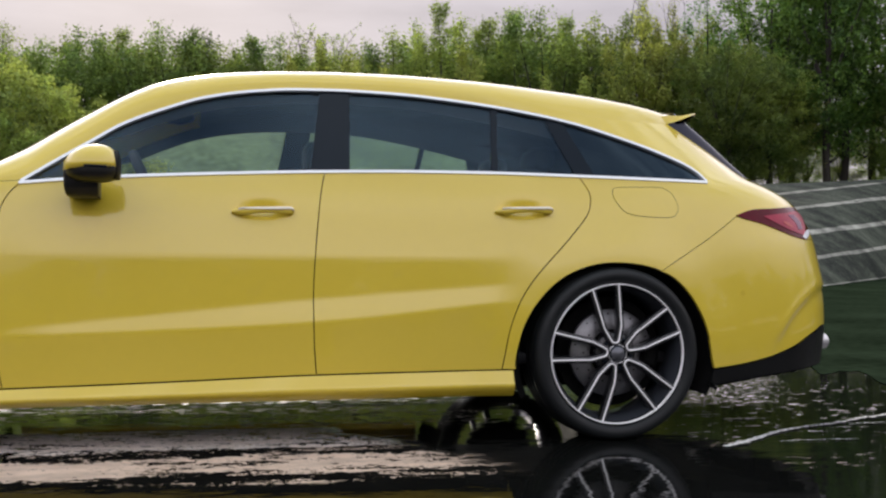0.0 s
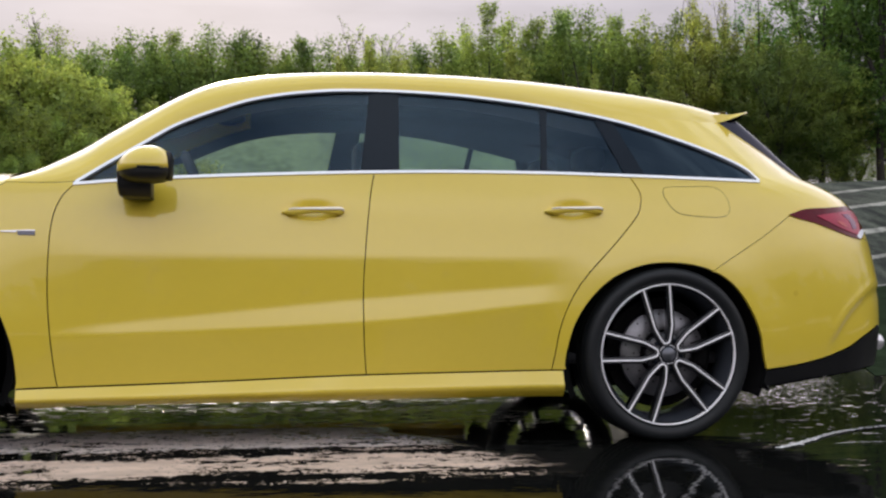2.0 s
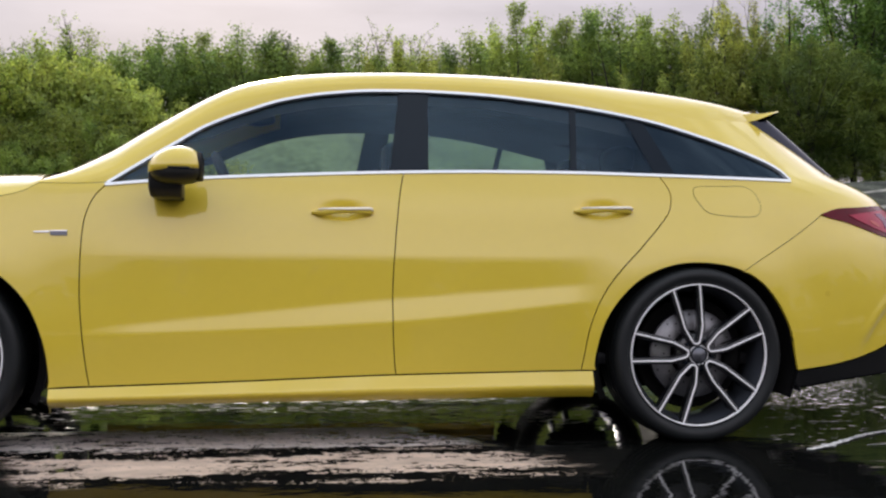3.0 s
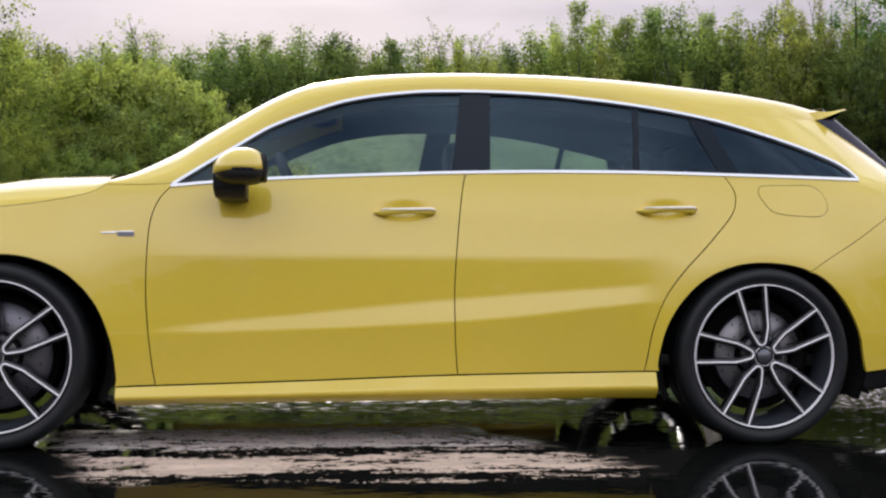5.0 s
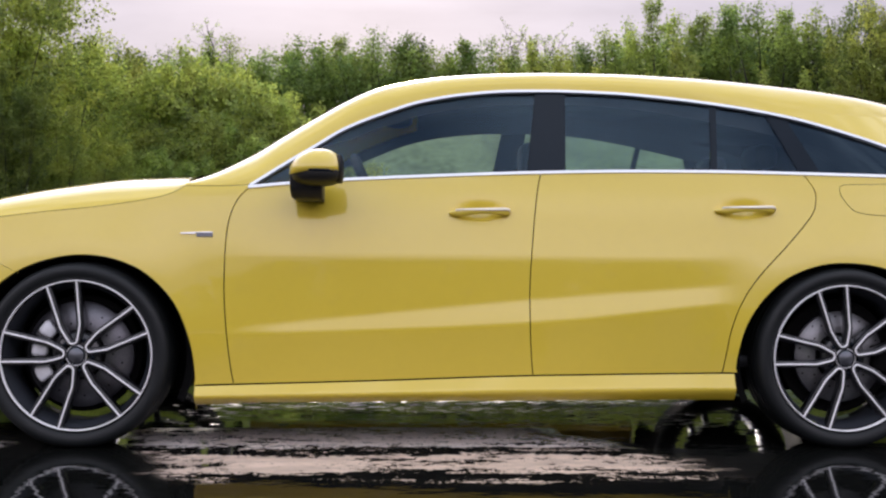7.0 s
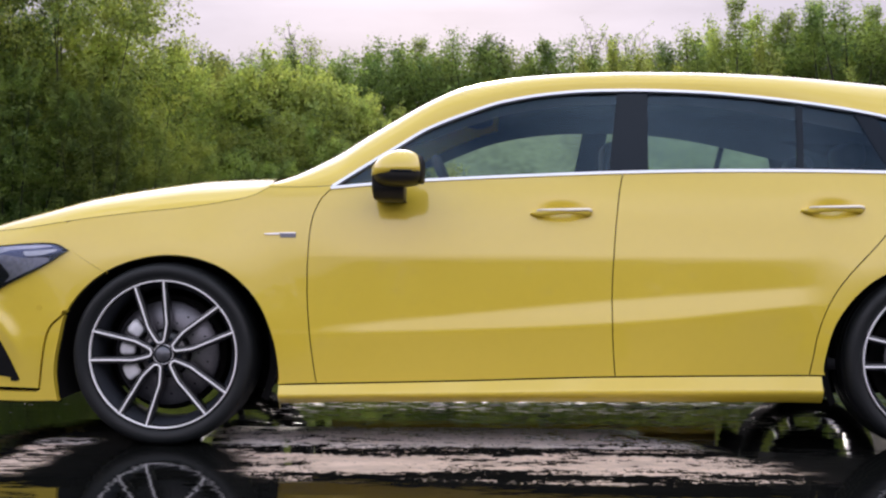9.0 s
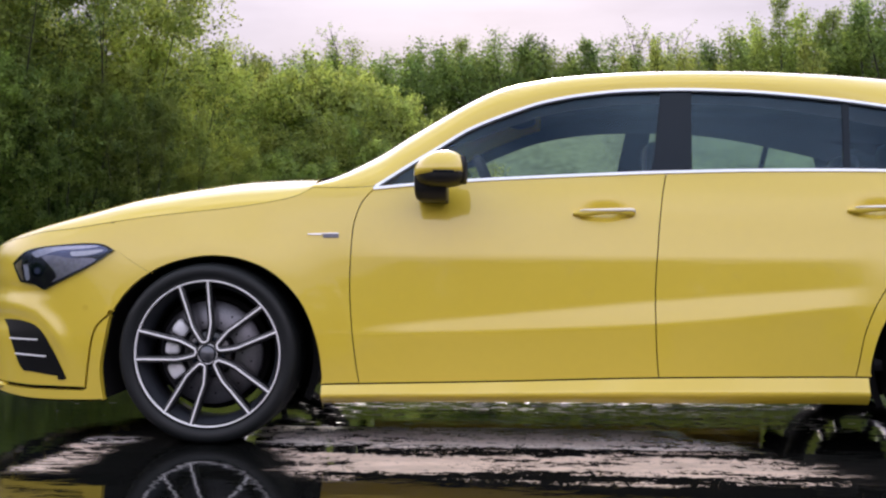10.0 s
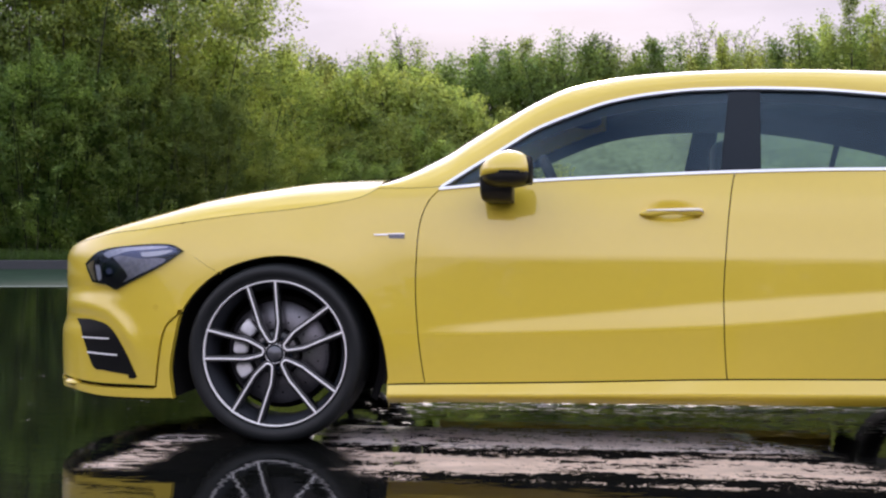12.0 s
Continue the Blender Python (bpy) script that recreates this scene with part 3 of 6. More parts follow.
bm = bmesh.new()
grid(bm, [[bank_at(b, lev) for b in np.linspace(25, 75, 100)] for lev in np.linspace(0, 5, 41)])
bmesh.ops.recalc_face_normals(bm, faces=bm.faces)
tagged(part("banked_track", bm, ROUGH), "rough damp asphalt of a banked curve", "road", kind="structure")
for lev, wide in ((0.0, 0.05), (1.0, 0.10), (2.0, 0.13), (3.0, 0.10), (4.0, 0.11)):
    bm = bmesh.new()
    rows = []
    for b in np.linspace(25, 75, 160):
        o = 0.05 * noise.noise((b * 0.8, lev * 3, 1))
        w = wide * (0.6 + 0.8 * abs(noise.noise((b * 1.5, lev * 5, 2))))
        rows.append([(x, y, z + 0.012) for x, y, z in (bank_at(b, max(lev + o - w, 0)), bank_at(b, lev + o + w))])
    grid(bm, rows)
    bmesh.ops.recalc_face_normals(bm, faces=bm.faces)
    tagged(part("lane_line", bm, WORNLINE), "pale worn lane line on the banked curve", "road marking", kind="structure")
bm = bmesh.new()
rows = []
for d in np.linspace(0, 70, 14):
    rows.append([(x + d * math.sin(radians(b)), y + d * math.cos(radians(b)), z - 0.03 + 0.01 * d) for b, (x, y, z) in ((b, bank_at(b, 5.0)) for b in np.linspace(22, 80, 60))])
grid(bm, rows)
bmesh.ops.recalc_face_normals(bm, faces=bm.faces)
tagged(part("far_verge", bm, GRASSY), "dark forest floor behind the banked curve", "grass", kind="structure")


# dark strip at the bank's foot: the wood's reflection in water, painted as colour
bm = bmesh.new()
rows = []
for b in np.linspace(26, 75, 120):
    x1, y1, _ = bank_at(b, 0.0)
    near = 7.6 + 1.0 * noise.noise((b * 0.5, 4.0, 7.0)) + 0.5 * noise.noise((b * 2.3, 1.0, 5.0))
    x0, y0 = 1.08 + near * math.sin(radians(b)), -4.28 + near * math.cos(radians(b))
    rows.append([(x0 + (x1 - x0) * t, y0 + (y1 - y0) * t, 0.003) for t in np.linspace(0, 1, 9)])
grid(bm, rows)
bmesh.ops.recalc_face_normals(bm, faces=bm.faces)
tagged(part("reflection_strip", bm, WOODREFLECT), "dark reflection of the wood painted before the banked curve", "road", kind="structure")


# pale ridges of shallow water near the car
def streak(points, width, seed):
    line = spline([(x, y, 0) for x, y in points], 40)
    bm = bmesh.new()
    rows = []
    for i, p in enumerate(line):
        a, b = Vector(line[max(i - 1, 0)]), Vector(line[min(i + 1, len(line) - 1)])
        d = (b - a).normalized()
        w = width * (0.35 + 1.3 * abs(noise.noise((p[0] * 24, p[1] * 24, seed)))) * min(1, 0.2 + i / 12, 0.2 + (len(line) - 1 - i) / 12)
        o = width * 0.9 * noise.noise((p[0] * 3, p[1] * 3, seed + 5))
        rows.append([(p[0] - d.y * (o + w / 2), p[1] + d.x * (o + w / 2), 0.004), (p[0] - d.y * (o - w / 2), p[1] + d.x * (o - w / 2), 0.004)])
    grid(bm, rows)
    bmesh.ops.recalc_face_normals(bm, faces=bm.faces)
    tagged(part("water_streak", bm, STREAK), "pale ridge of shallow water on the pad", "water streak", kind="structure")


rng_pool = random.Random(8)
streak([(3.05, -0.19), (3.22, -0.06), (3.45, 0.08), (3.66, 0.22), (3.90, 0.34), (4.15, 0.50), (5.2, 1.10)], 0.050, 1)
streak([(1.80, 1.14), (2.05, 1.16), (2.47, 1.27)], 0.03, 2)
streak([(3.39, 0.47), (3.48, 0.47), (3.58, 0.46)], 0.022, 7)
streak([(0.62, 0.95), (0.74, 0.97), (0.86, 0.95)], 0.022, 9)
for i in range(9):
    a, b = 3.15 + 1.5 * rng_pool.random(), -0.65 + 2.0 * rng_pool.random()
    w = 0.05 + 0.12 * rng_pool.random()
    streak([(a, b), (a + w, b + 0.12 * w), (a + 2 * w, b + 0.1 * w)], 0.014, 20 + i)
streak([(0.32, 0.72), (0.40, 0.74), (0.47, 0.73)], 0.022, 10)


# ---- trees ----
def leaves(rng, centres, radii, ways, count, size, heart):
    """Pointed leaves in sprays that reach outwards; each leans its shading to the spray's side."""
    centres, radii, ways = np.array(centres), np.array(radii), np.array(ways)
    share = radii**2 / np.sum(radii**2)
    own = rng.choice(len(radii), size=count, p=share)
    d = rng.normal(size=(count, 3))
    d /= np.linalg.norm(d, axis=1)[:, None]
    rad = radii[own] * rng.uniform(0.05, 1.0, count) ** 0.5 * (1 + 0.12 * rng.normal(size=count))
    off = d * rad[:, None]
    w = ways[own]
    off = off * 0.75 + w * np.sum(off * w, axis=1)[:, None] * 0.85
    p = centres[own] + off
    a = rng.normal(size=(count, 3)) + np.array([0, 0, -0.35]) + 0.5 * w
    a /= np.linalg.norm(a, axis=1)[:, None]
    b = np.cross(a, rng.normal(size=(count, 3)))
    b /= np.linalg.norm(b, axis=1)[:, None] + 1e-9
    s = size * rng.uniform(0.6, 1.4, count)[:, None]
    V = np.stack([p, p + a * s + b * s * 0.34, p + a * s * 0.8 - b * s * 0.38], axis=1).reshape(-1, 3)
    n = off / (np.linalg.norm(off, axis=1)[:, None] + 1e-6)
    out = p - np.array(heart)
    out /= np.linalg.norm(out, axis=1)[:, None] + 1e-6
    n = n * 0.6 + out * 0.5 + rng.normal(size=(count, 3)) * 0.24
    n /= np.linalg.norm(n, axis=1)[:, None]
    return V, np.arange(count * 3).reshape(count, 3), np.repeat(n, 3, axis=0)


def limb(bm, a, b, r0, r1, bend, rng, n=6):
    a, b = Vector(a), Vector(b)
    off = Vector(rng.normal(size=3) * bend)
    d = (b - a).normalized()
    u = d.orthogonal().normalized()
    w = d.cross(u)
    rows = []
    for k in range(n + 1):
        t = k / n
        p = a.lerp(b, t) + off * math.sin(math.pi * t)
        r = r0 + (r1 - r0) * t
        rows.append([tuple(p + u * r * math.cos(q) + w * r * math.sin(q)) for q in np.linspace(0, 2 * math.pi, 3 if r0 < 0.05 else 6, endpoint=False)])
    grid(bm, rows, closed=True)


def tree(name, label, category, at, height, width, trunk, base, leaders, count, size, mat, seed, group="", fine=0.10, even=0.0, shrubby=False, twigs=0):
    """A trunk that forks into leaders, each hung with leafy sprays that thin out towards its tip."""
    rng = np.random.default_rng(seed)
    root = thing(name, label, category, at, group=group)
    bm = bmesh.new()
    centres, radii, ways = [], [], []
    fork = Vector((0, 0, height * (0.03 if shrubby else rng.uniform(0.2, 0.3))))
    if not shrubby:
        limb(bm, (0, 0, -0.2), fork, trunk, trunk * 0.75, width * 0.01, rng, 3)
    for k in range(leaders):
        ang = 2.4 * k + rng.uniform(-0.5, 0.5)
        far = 0.0 if k == 0 else width * 0.40 * math.sqrt(rng.uniform(0.12, 1.0))
        tall = height * (0.96 if k == 0 else (1 - (0.34 - 0.2 * even) * (far / (width * 0.5)) ** 1.6) * rng.uniform(0.84 + 0.08 * even, 0.98))
        foot = fork if not shrubby else Vector((far * 0.35 * math.cos(ang), far * 0.35 * math.sin(ang), -0.15))
        tip = Vector((far * math.cos(ang), far * math.sin(ang), tall))
        limb(bm, foot, tip, trunk * (0.62 if k == 0 else 0.45), trunk * 0.06, width * 0.03, rng, 5)
        for t, r in ((0.90, 0.9), (0.95, 0.75), (0.99, 0.55)):
            centres.append((tip.x, tip.y, tall * t))
            radii.append(width * fine * r)
            ways.append((0.0, 0.0, 1.0))
        for j in range(int(26 * height / 14 + 8)):
            t = base + (1 - base) * rng.uniform(0, 1) ** 0.85
            reach = width * (0.27 if leaders > 4 else 0.34) * (1 - 0.80 * max((t - 0.30) / 0.70, 0) ** 2.2) * (0.75 + 0.25 * min(t / 0.3, 1))
            on = Vector((tip.x * min(t * 1.25, 1), tip.y * min(t * 1.25, 1), tall * t))
            q = rng.uniform(0, 2 * math.pi)
            r = reach * math.sqrt(rng.uniform(0.05, 1.0))
            c = on + Vector((r * math.cos(q), r * math.sin(q), rng.normal() * height * 0.015))
            way = Vector((math.cos(q), math.sin(q), rng.uniform(0.2, 1.3))).normalized()
            if t > 0.9:
                way = Vector((0.2 * math.cos(q), 0.2 * math.sin(q), 1)).normalized()
            centres.append(tuple(c))
            radii.append(width * fine * rng.uniform(0.55, 1.25) * (1.1 - 0.32 * t))
            ways.append(tuple(way))
            if j % 4 == 0:
                limb(bm, on - Vector((0, 0, 0.04 * height)), c, trunk * 0.2 * (1.1 - t), trunk * 0.04, width * 0.02, rng, 1)
    for k in range(twigs):
        q, r = rng.uniform(0, 6.28), width * 0.2 * rng.random()
        c = Vector((r * math.cos(q), r * math.sin(q), height * rng.uniform(0.80, 0.9)))
        up = c + Vector((rng.normal() * 0.5, rng.normal() * 0.5, height * rng.uniform(0.10, 0.20)))
        limb(bm, c, up, 0.028, 0.008, 0.1, rng, 2)
        for g in range(3):
            on = c.lerp(up, rng.uniform(0.3, 0.9))
            tip = on + Vector((rng.normal() * 0.45, rng.normal() * 0.45, rng.uniform(0.3, 0.9)))
            limb(bm, on, tip, 0.014, 0.006, 0.05, rng, 1)
            centres.append(tuple(tip))
            radii.append(0.22)
            ways.append((0.0, 0.0, 1.0))
    bmesh.ops.recalc_face_normals(bm, faces=bm.faces)
    part("trunk", bm, BARK, root, "brown trunk and limbs")
    V, F, N = leaves(rng, centres, radii, ways, count, size, (0, 0, height * 0.45))
    crown = quick("crown", V, F, mat, root, "loose leafy crown", smooth_faces=True)
    crown.data.normals_split_custom_set_from_vertices([tuple(n) for n in N])
    return root


def by_angle(az, dist):
    """A place at a bearing (degrees to the rear of straight ahead) and distance from the middle of the walk."""
    return (1.06 + dist * math.sin(radians(az)), -4.28 + dist * math.cos(radians(az)))


# the wood behind the pad
WOOD = "wood behind the pad"
kinds = [
    tree("tree", "mid-green broadleaf tree at the edge of the wood", "tree", (*by_angle(11.5, 84), 0.9), 15.0, 7.6, 0.20, 0.06, 7, 28000, 0.135, LEAF_MID, 11, WOOD, fine=0.105, even=0.4),
    tree("tree", "dark green broadleaf tree at the edge of the wood", "tree", (*by_angle(3.0, 86), 0.9), 14.0, 7.8, 0.20, 0.06, 9, 29000, 0.135, LEAF_DARK, 12, WOOD, fine=0.105, even=0.8),
    tree("tree", "slim feathery green tree at the edge of the wood", "tree", (*by_angle(14.2, 84), 0.9), 15.5, 5.6, 0.16, 0.06, 3, 20000, 0.125, LEAF_MID, 13, WOOD, fine=0.11),
    tree("tree", "yellow-green young tree at the edge of the wood", "tree", (*by_angle(8.5, 76), 0.9), 11.5, 6.2, 0.15, 0.04, 5, 12000, 0.15, LEAF_LIGHT, 14, WOOD, fine=0.10),
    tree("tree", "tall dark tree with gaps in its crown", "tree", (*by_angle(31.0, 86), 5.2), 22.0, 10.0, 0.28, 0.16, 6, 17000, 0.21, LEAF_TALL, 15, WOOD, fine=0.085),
    tree("tree", "broadleaf tree of the wood across the pad", "tree", (*by_angle(180, 70), 0.0), 14.0, 7.4, 0.20, 0.06, 5, 1700, 0.55, LEAF_DARK, 16, WOOD, fine=0.12),
    tree("tree", "half-bare tree with thin twigs at its top", "tree", (*by_angle(6.9, 85), 0.9), 14.6, 6.4, 0.12, 0.06, 5, 23000, 0.13, LEAF_MID, 17, WOOD, fine=0.105, even=0.4, twigs=5),
    tree("tree", "loose yellow-olive tree at the edge of the wood", "tree", (*by_angle(22.0, 78), 1.5), 15.5, 6.4, 0.14, 0.05, 8, 30000, 0.13, LEAF_OLIVE, 18, WOOD, fine=0.11, even=0.3, twigs=4),
    tree("tree", "dark green tree deeper in the wood", "tree", (*by_angle(0.4, 94), 0.9), 15.0, 8.0, 0.20, 0.06, 7, 8000, 0.25, LEAF_DARK, 19, WOOD, fine=0.11, even=0.9),
]
HEIGHTS = (15.0, 14.0, 15.5, 11.5, 22.0, 14.0, 14.6, 15.5, 15.0)
rng = random.Random(5)


def plant(k, az, d, h, z=0.9, wide=1.0):
    s = h / HEIGHTS[k]
    x, y = by_angle(az, d)
    w = s * wide
    copy_thing(kinds[k], Matrix.Translation((x, y, z)) @ Matrix.Rotation(rng.uniform(0, 6.28), 4, "Z") @ Matrix.Diagonal((w, w, s, 1)))


# bearing, height of the top over the pad at 84 m, kind: the tops of the wood as they rise and fall
SKYLINE = [
    (-32.0, 15.0, 1), (-28.5, 15.0, 1), (-25.5, 15.0, 1), (-22.5, 15.0, 1), (-19.5, 15.0, 1), (-16.8, 14.6, 1), (-14.4, 14.2, 1), (-12.2, 14.0, 1),
    (-10.0, 13.9, 1), (-8.2, 14.3, 6), (-7.2, 14.6, 0), (-5.6, 13.9, 1), (-4.0, 15.0, 1), (-2.3, 14.9, 2), (-0.5, 15.2, 1), (1.0, 14.9, 1), (2.3, 14.3, 0),
    (3.9, 14.6, 2), (5.0, 14.9, 1), (6.2, 14.2, 6), (7.9, 14.6, 6), (9.2, 14.7, 1), (10.3, 15.0, 0), (11.5, 16.2, 0), (12.4, 17.0, 2), (13.5, 16.5, 0),
    (14.9, 16.3, 2), (15.8, 17.2, 2), (17.2, 16.6, 1), (18.4, 16.5, 2), (19.8, 16.2, 0), (21.2, 16.3, 1), (25.0, 16.5, 0),
]
for az, h, k in SKYLINE:
    plant(k, az, 84 + rng.uniform(-2, 2), (h - 0.9) * 1.05, wide=1.2)
    if az < 19:
        plant(8, az + 0.9, 93 + rng.uniform(-2, 2), (h - 0.9) * 1.09 * rng.uniform(0.95, 1.03), wide=1.25)
for az, h, d in ((1.2, 10.2, 74), (3.4, 9.8, 74), (5.6, 11.4, 73), (7.0, 12.2, 72), (8.2, 11.8, 73), (10.0, 10.8, 73), (13.6, 12.4, 74), (17.6, 10.4, 73), (19.4, 10.6, 75)):
    plant(3, az, d, h, z=0.8)
plant(7, 23.4, 79, 15.6, z=1.2, wide=0.8)
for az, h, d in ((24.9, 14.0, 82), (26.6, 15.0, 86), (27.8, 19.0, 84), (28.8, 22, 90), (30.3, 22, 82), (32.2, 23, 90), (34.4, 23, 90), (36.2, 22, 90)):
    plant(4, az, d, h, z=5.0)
for az, h, d, k in ((24.0, 9.5, 80, 1), (25.2, 9.2, 78, 0), (26.0, 9.4, 77, 1), (26.9, 9.6, 80, 0), (27.8, 8.8, 79, 0), (28.5, 7.6, 81, 0), (29.4, 6.0, 97, 1), (30.9, 6.5, 96, 0), (32.6, 8.2, 96, 1), (33.6, 8.2, 86, 1), (34.8, 8.0, 88, 1)):
    plant(k, az, d, h, z=4.6, wide=1.4)
# the wood goes on round the pad, behind the camera
for k in range(12):
    plant(5, 36 + k * 2.6, 86 + 6 * rng.random(), 18 * rng.uniform(0.95, 1.08), z=3.0, wide=1.6)
for k in range(35):
    a = 66 + k * 7.5
    plant(5, a, 66 + 8 * rng.random(), 14 * rng.uniform(0.74, 1.16), z=0.0, wide=2.0)
    plant(5, a + 3.7, 62 + 4 * rng.random(), 8.0, z=0.0, wide=3.4)

# bushes and trees behind the kerb, on the side of the car's front
BUSHES = "shrubs behind the kerb"
shrubs = [
    tree("shrub", "tall yellow-green shrub behind the kerb", "shrub", (*by_angle(-8.2, 53), 0.5), 7.0, 6.0, 0.07, 0.03, 9, 24000, 0.105, LEAF_LIGHT, 21, BUSHES, fine=0.085, even=0.5, shrubby=True),
    tree("shrub", "tall fresh green shrub behind the kerb", "shrub", (*by_angle(-6.2, 57), 0.5), 6.8, 6.2, 0.07, 0.03, 9, 24000, 0.105, LEAF_MID, 22, BUSHES, fine=0.085, even=0.5, shrubby=True),
]
for az, d, h, k in ((-11.6, 56, 9.2, 0), (-10.3, 55, 9.1, 1), (-9.2, 53, 8.9, 0), (-7.4, 58, 9.0, 0), (-6.6, 55, 8.2, 0), (-5.4, 56, 7.8, 0), (-4.2, 58, 7.6, 1), (-3.0, 57, 6.9, 0), (-9.0, 48, 5.9, 1), (-7.2, 48, 5.4, 1), (-5.6, 49, 5.2, 1), (-4.0, 50, 4.8, 0), (-10.2, 45, 4.2, 1), (-8.0, 45, 3.8, 1), (-6.2, 46, 3.6, 1), (-4.4, 46, 3.4, 1)):
    s = h / 7.0
    x, y = by_angle(az, d)
    copy_thing(shrubs[k], Matrix.Translation((x, y, 0.3)) @ Matrix.Rotation(rng.uniform(0, 6.28), 4, "Z") @ Matrix.Diagonal((s * 1.1, s * 1.1, s, 1)))
THICKET = "trees behind the kerb"
big = [
    tree("tree", "large fresh green bushy tree behind the kerb", "tree", (*by_angle(-18.6, 45), 0.4), 12.6, 10.0, 0.10, 0.03, 13, 62000, 0.115, LEAF_NEAR, 31, THICKET, fine=0.062, even=0.4, shrubby=True),
    tree("tree", "large bushy tree behind the kerb, its leaves darkened as in shade", "tree", (*by_angle(-23.6, 43), 0.4), 13.2, 10.0, 0.10, 0.03, 13, 62000, 0.115, LEAF_SHADY, 32, THICKET, fine=0.062, even=0.5, shrubby=True),
]
for az, d, h, k in ((-21.4, 48, 13.4, 0), (-26.5, 46, 13.6, 1), (-15.6, 50, 9.9, 0), (-30.5, 46, 13.5, 1), (-17.2, 41.5, 6.0, 1), (-20.6, 40.8, 6.2, 1), (-24.4, 40.8, 6.8, 1), (-14.2, 43, 5.2, 0), (-28.0, 41, 6.5, 1)):
    s = h / 12.6
    x, y = by_angle(az, d)
    copy_thing(big[k], Matrix.Translation((x, y, 0.3)) @ Matrix.Rotation(rng.uniform(0, 6.28), 4, "Z") @ Matrix.Diagonal((s * 1.05, s * 1.05, s, 1)))

# a pale grassy bank between the shrubs and the wood
bm = bmesh.new()
rows = []
for r in np.linspace(54, 74, 28):
    rise = float(smooth(54, 70, r))
    row = []
    for b in np.linspace(-6, 26, 120):
        x, y = by_angle(float(b), float(r))
        ends = float(smooth(-6, 0, b)) * (1 - float(smooth(20, 26, b)))
        row.append((x, y, 0.3 + (7.0 * rise + 0.35 * noise.noise((x * 0.2, y * 0.2, 3)) * rise) * ends))
    rows.append(row)
grid(bm, rows)
bmesh.ops.recalc_face_normals(bm, faces=bm.faces)
tagged(part("grass_bank", bm, MEADOW), "pale green grassy bank before the wood", "grass", kind="structure")

# grass behind the kerb
g = np.random.default_rng(41)
V, F = [], []
for i in range(30000):
    b = g.uniform(-30, -2)
    r = 37.6 + g.uniform(0, 1) ** 1.6 * 14
    x, y = 1.05 + r * math.sin(radians(b)), -4.28 + r * math.cos(radians(b))
    z = verge_z(r)
    h = g.uniform(0.10, 0.40)
    a = g.uniform(0, math.pi)
    w = 0.012 + 0.01 * g.random()
    lx, ly = g.normal() * 0.08, g.normal() * 0.08
    k = len(V)
    V += [(x - w * math.cos(a), y - w * math.sin(a), z - 0.05), (x + w * math.cos(a), y + w * math.sin(a), z - 0.05), (x + lx, y + ly, z + h)]
    F.append((k, k + 1, k + 2))
tagged(quick("grass", V, F, BLADE), "long rough grass behind the kerb", "grass", kind="stuff")
# ---- panels on the skin ----
def unroll(x, z):
    """Stretches x towards nose and tail, where the skin turns away."""
    n, t = float(nose_x(z)), float(tail_x(z))
    if x < n + NOSE_L:
        return n + NOSE_L - 2 * NOSE_L * (1 - math.sqrt(max((x - n) / NOSE_L, 0)))
    if x > t - TAIL_L:
        return t - TAIL_L + 2 * TAIL_L * (1 - math.sqrt(max((t - x) / TAIL_L, 0)))
    return x


def reroll(u, z):
    n, t = float(nose_x(z)), float(tail_x(z))
    if u < n + NOSE_L:
        return n + NOSE_L * max(1 - (n + NOSE_L - u) / (2 * NOSE_L), 0) ** 2
    if u > t - TAIL_L:
        return t - TAIL_L * max(1 - (u - t + TAIL_L) / (2 * TAIL_L), 0) ** 2
    return u


def shrink(poly, gap):
    area = sum(a[0] * b[1] - b[0] * a[1] for a, b in zip(poly, poly[1:] + poly[:1]))
    sign = 1 if area > 0 else -1
    out = []
    for i, p in enumerate(poly):
        a, b = Vector(poly[i - 1]), Vector(poly[(i + 1) % len(poly)])
        d = b - a
        if d.length < 1e-9:
            out.append(p)
            continue
        d.normalize()
        out.append((p[0] - d.y * gap * sign, p[1] + d.x * gap * sign))
    return out


def tidy(poly):
    out = []
    for p in poly:
        if not out or math.hypot(p[0] - out[-1][0], p[1] - out[-1][1]) > 0.0015:
            out.append((float(p[0]), float(p[1])))
    if math.hypot(out[0][0] - out[-1][0], out[0][1] - out[-1][1]) < 0.0015:
        out.pop()
    return out


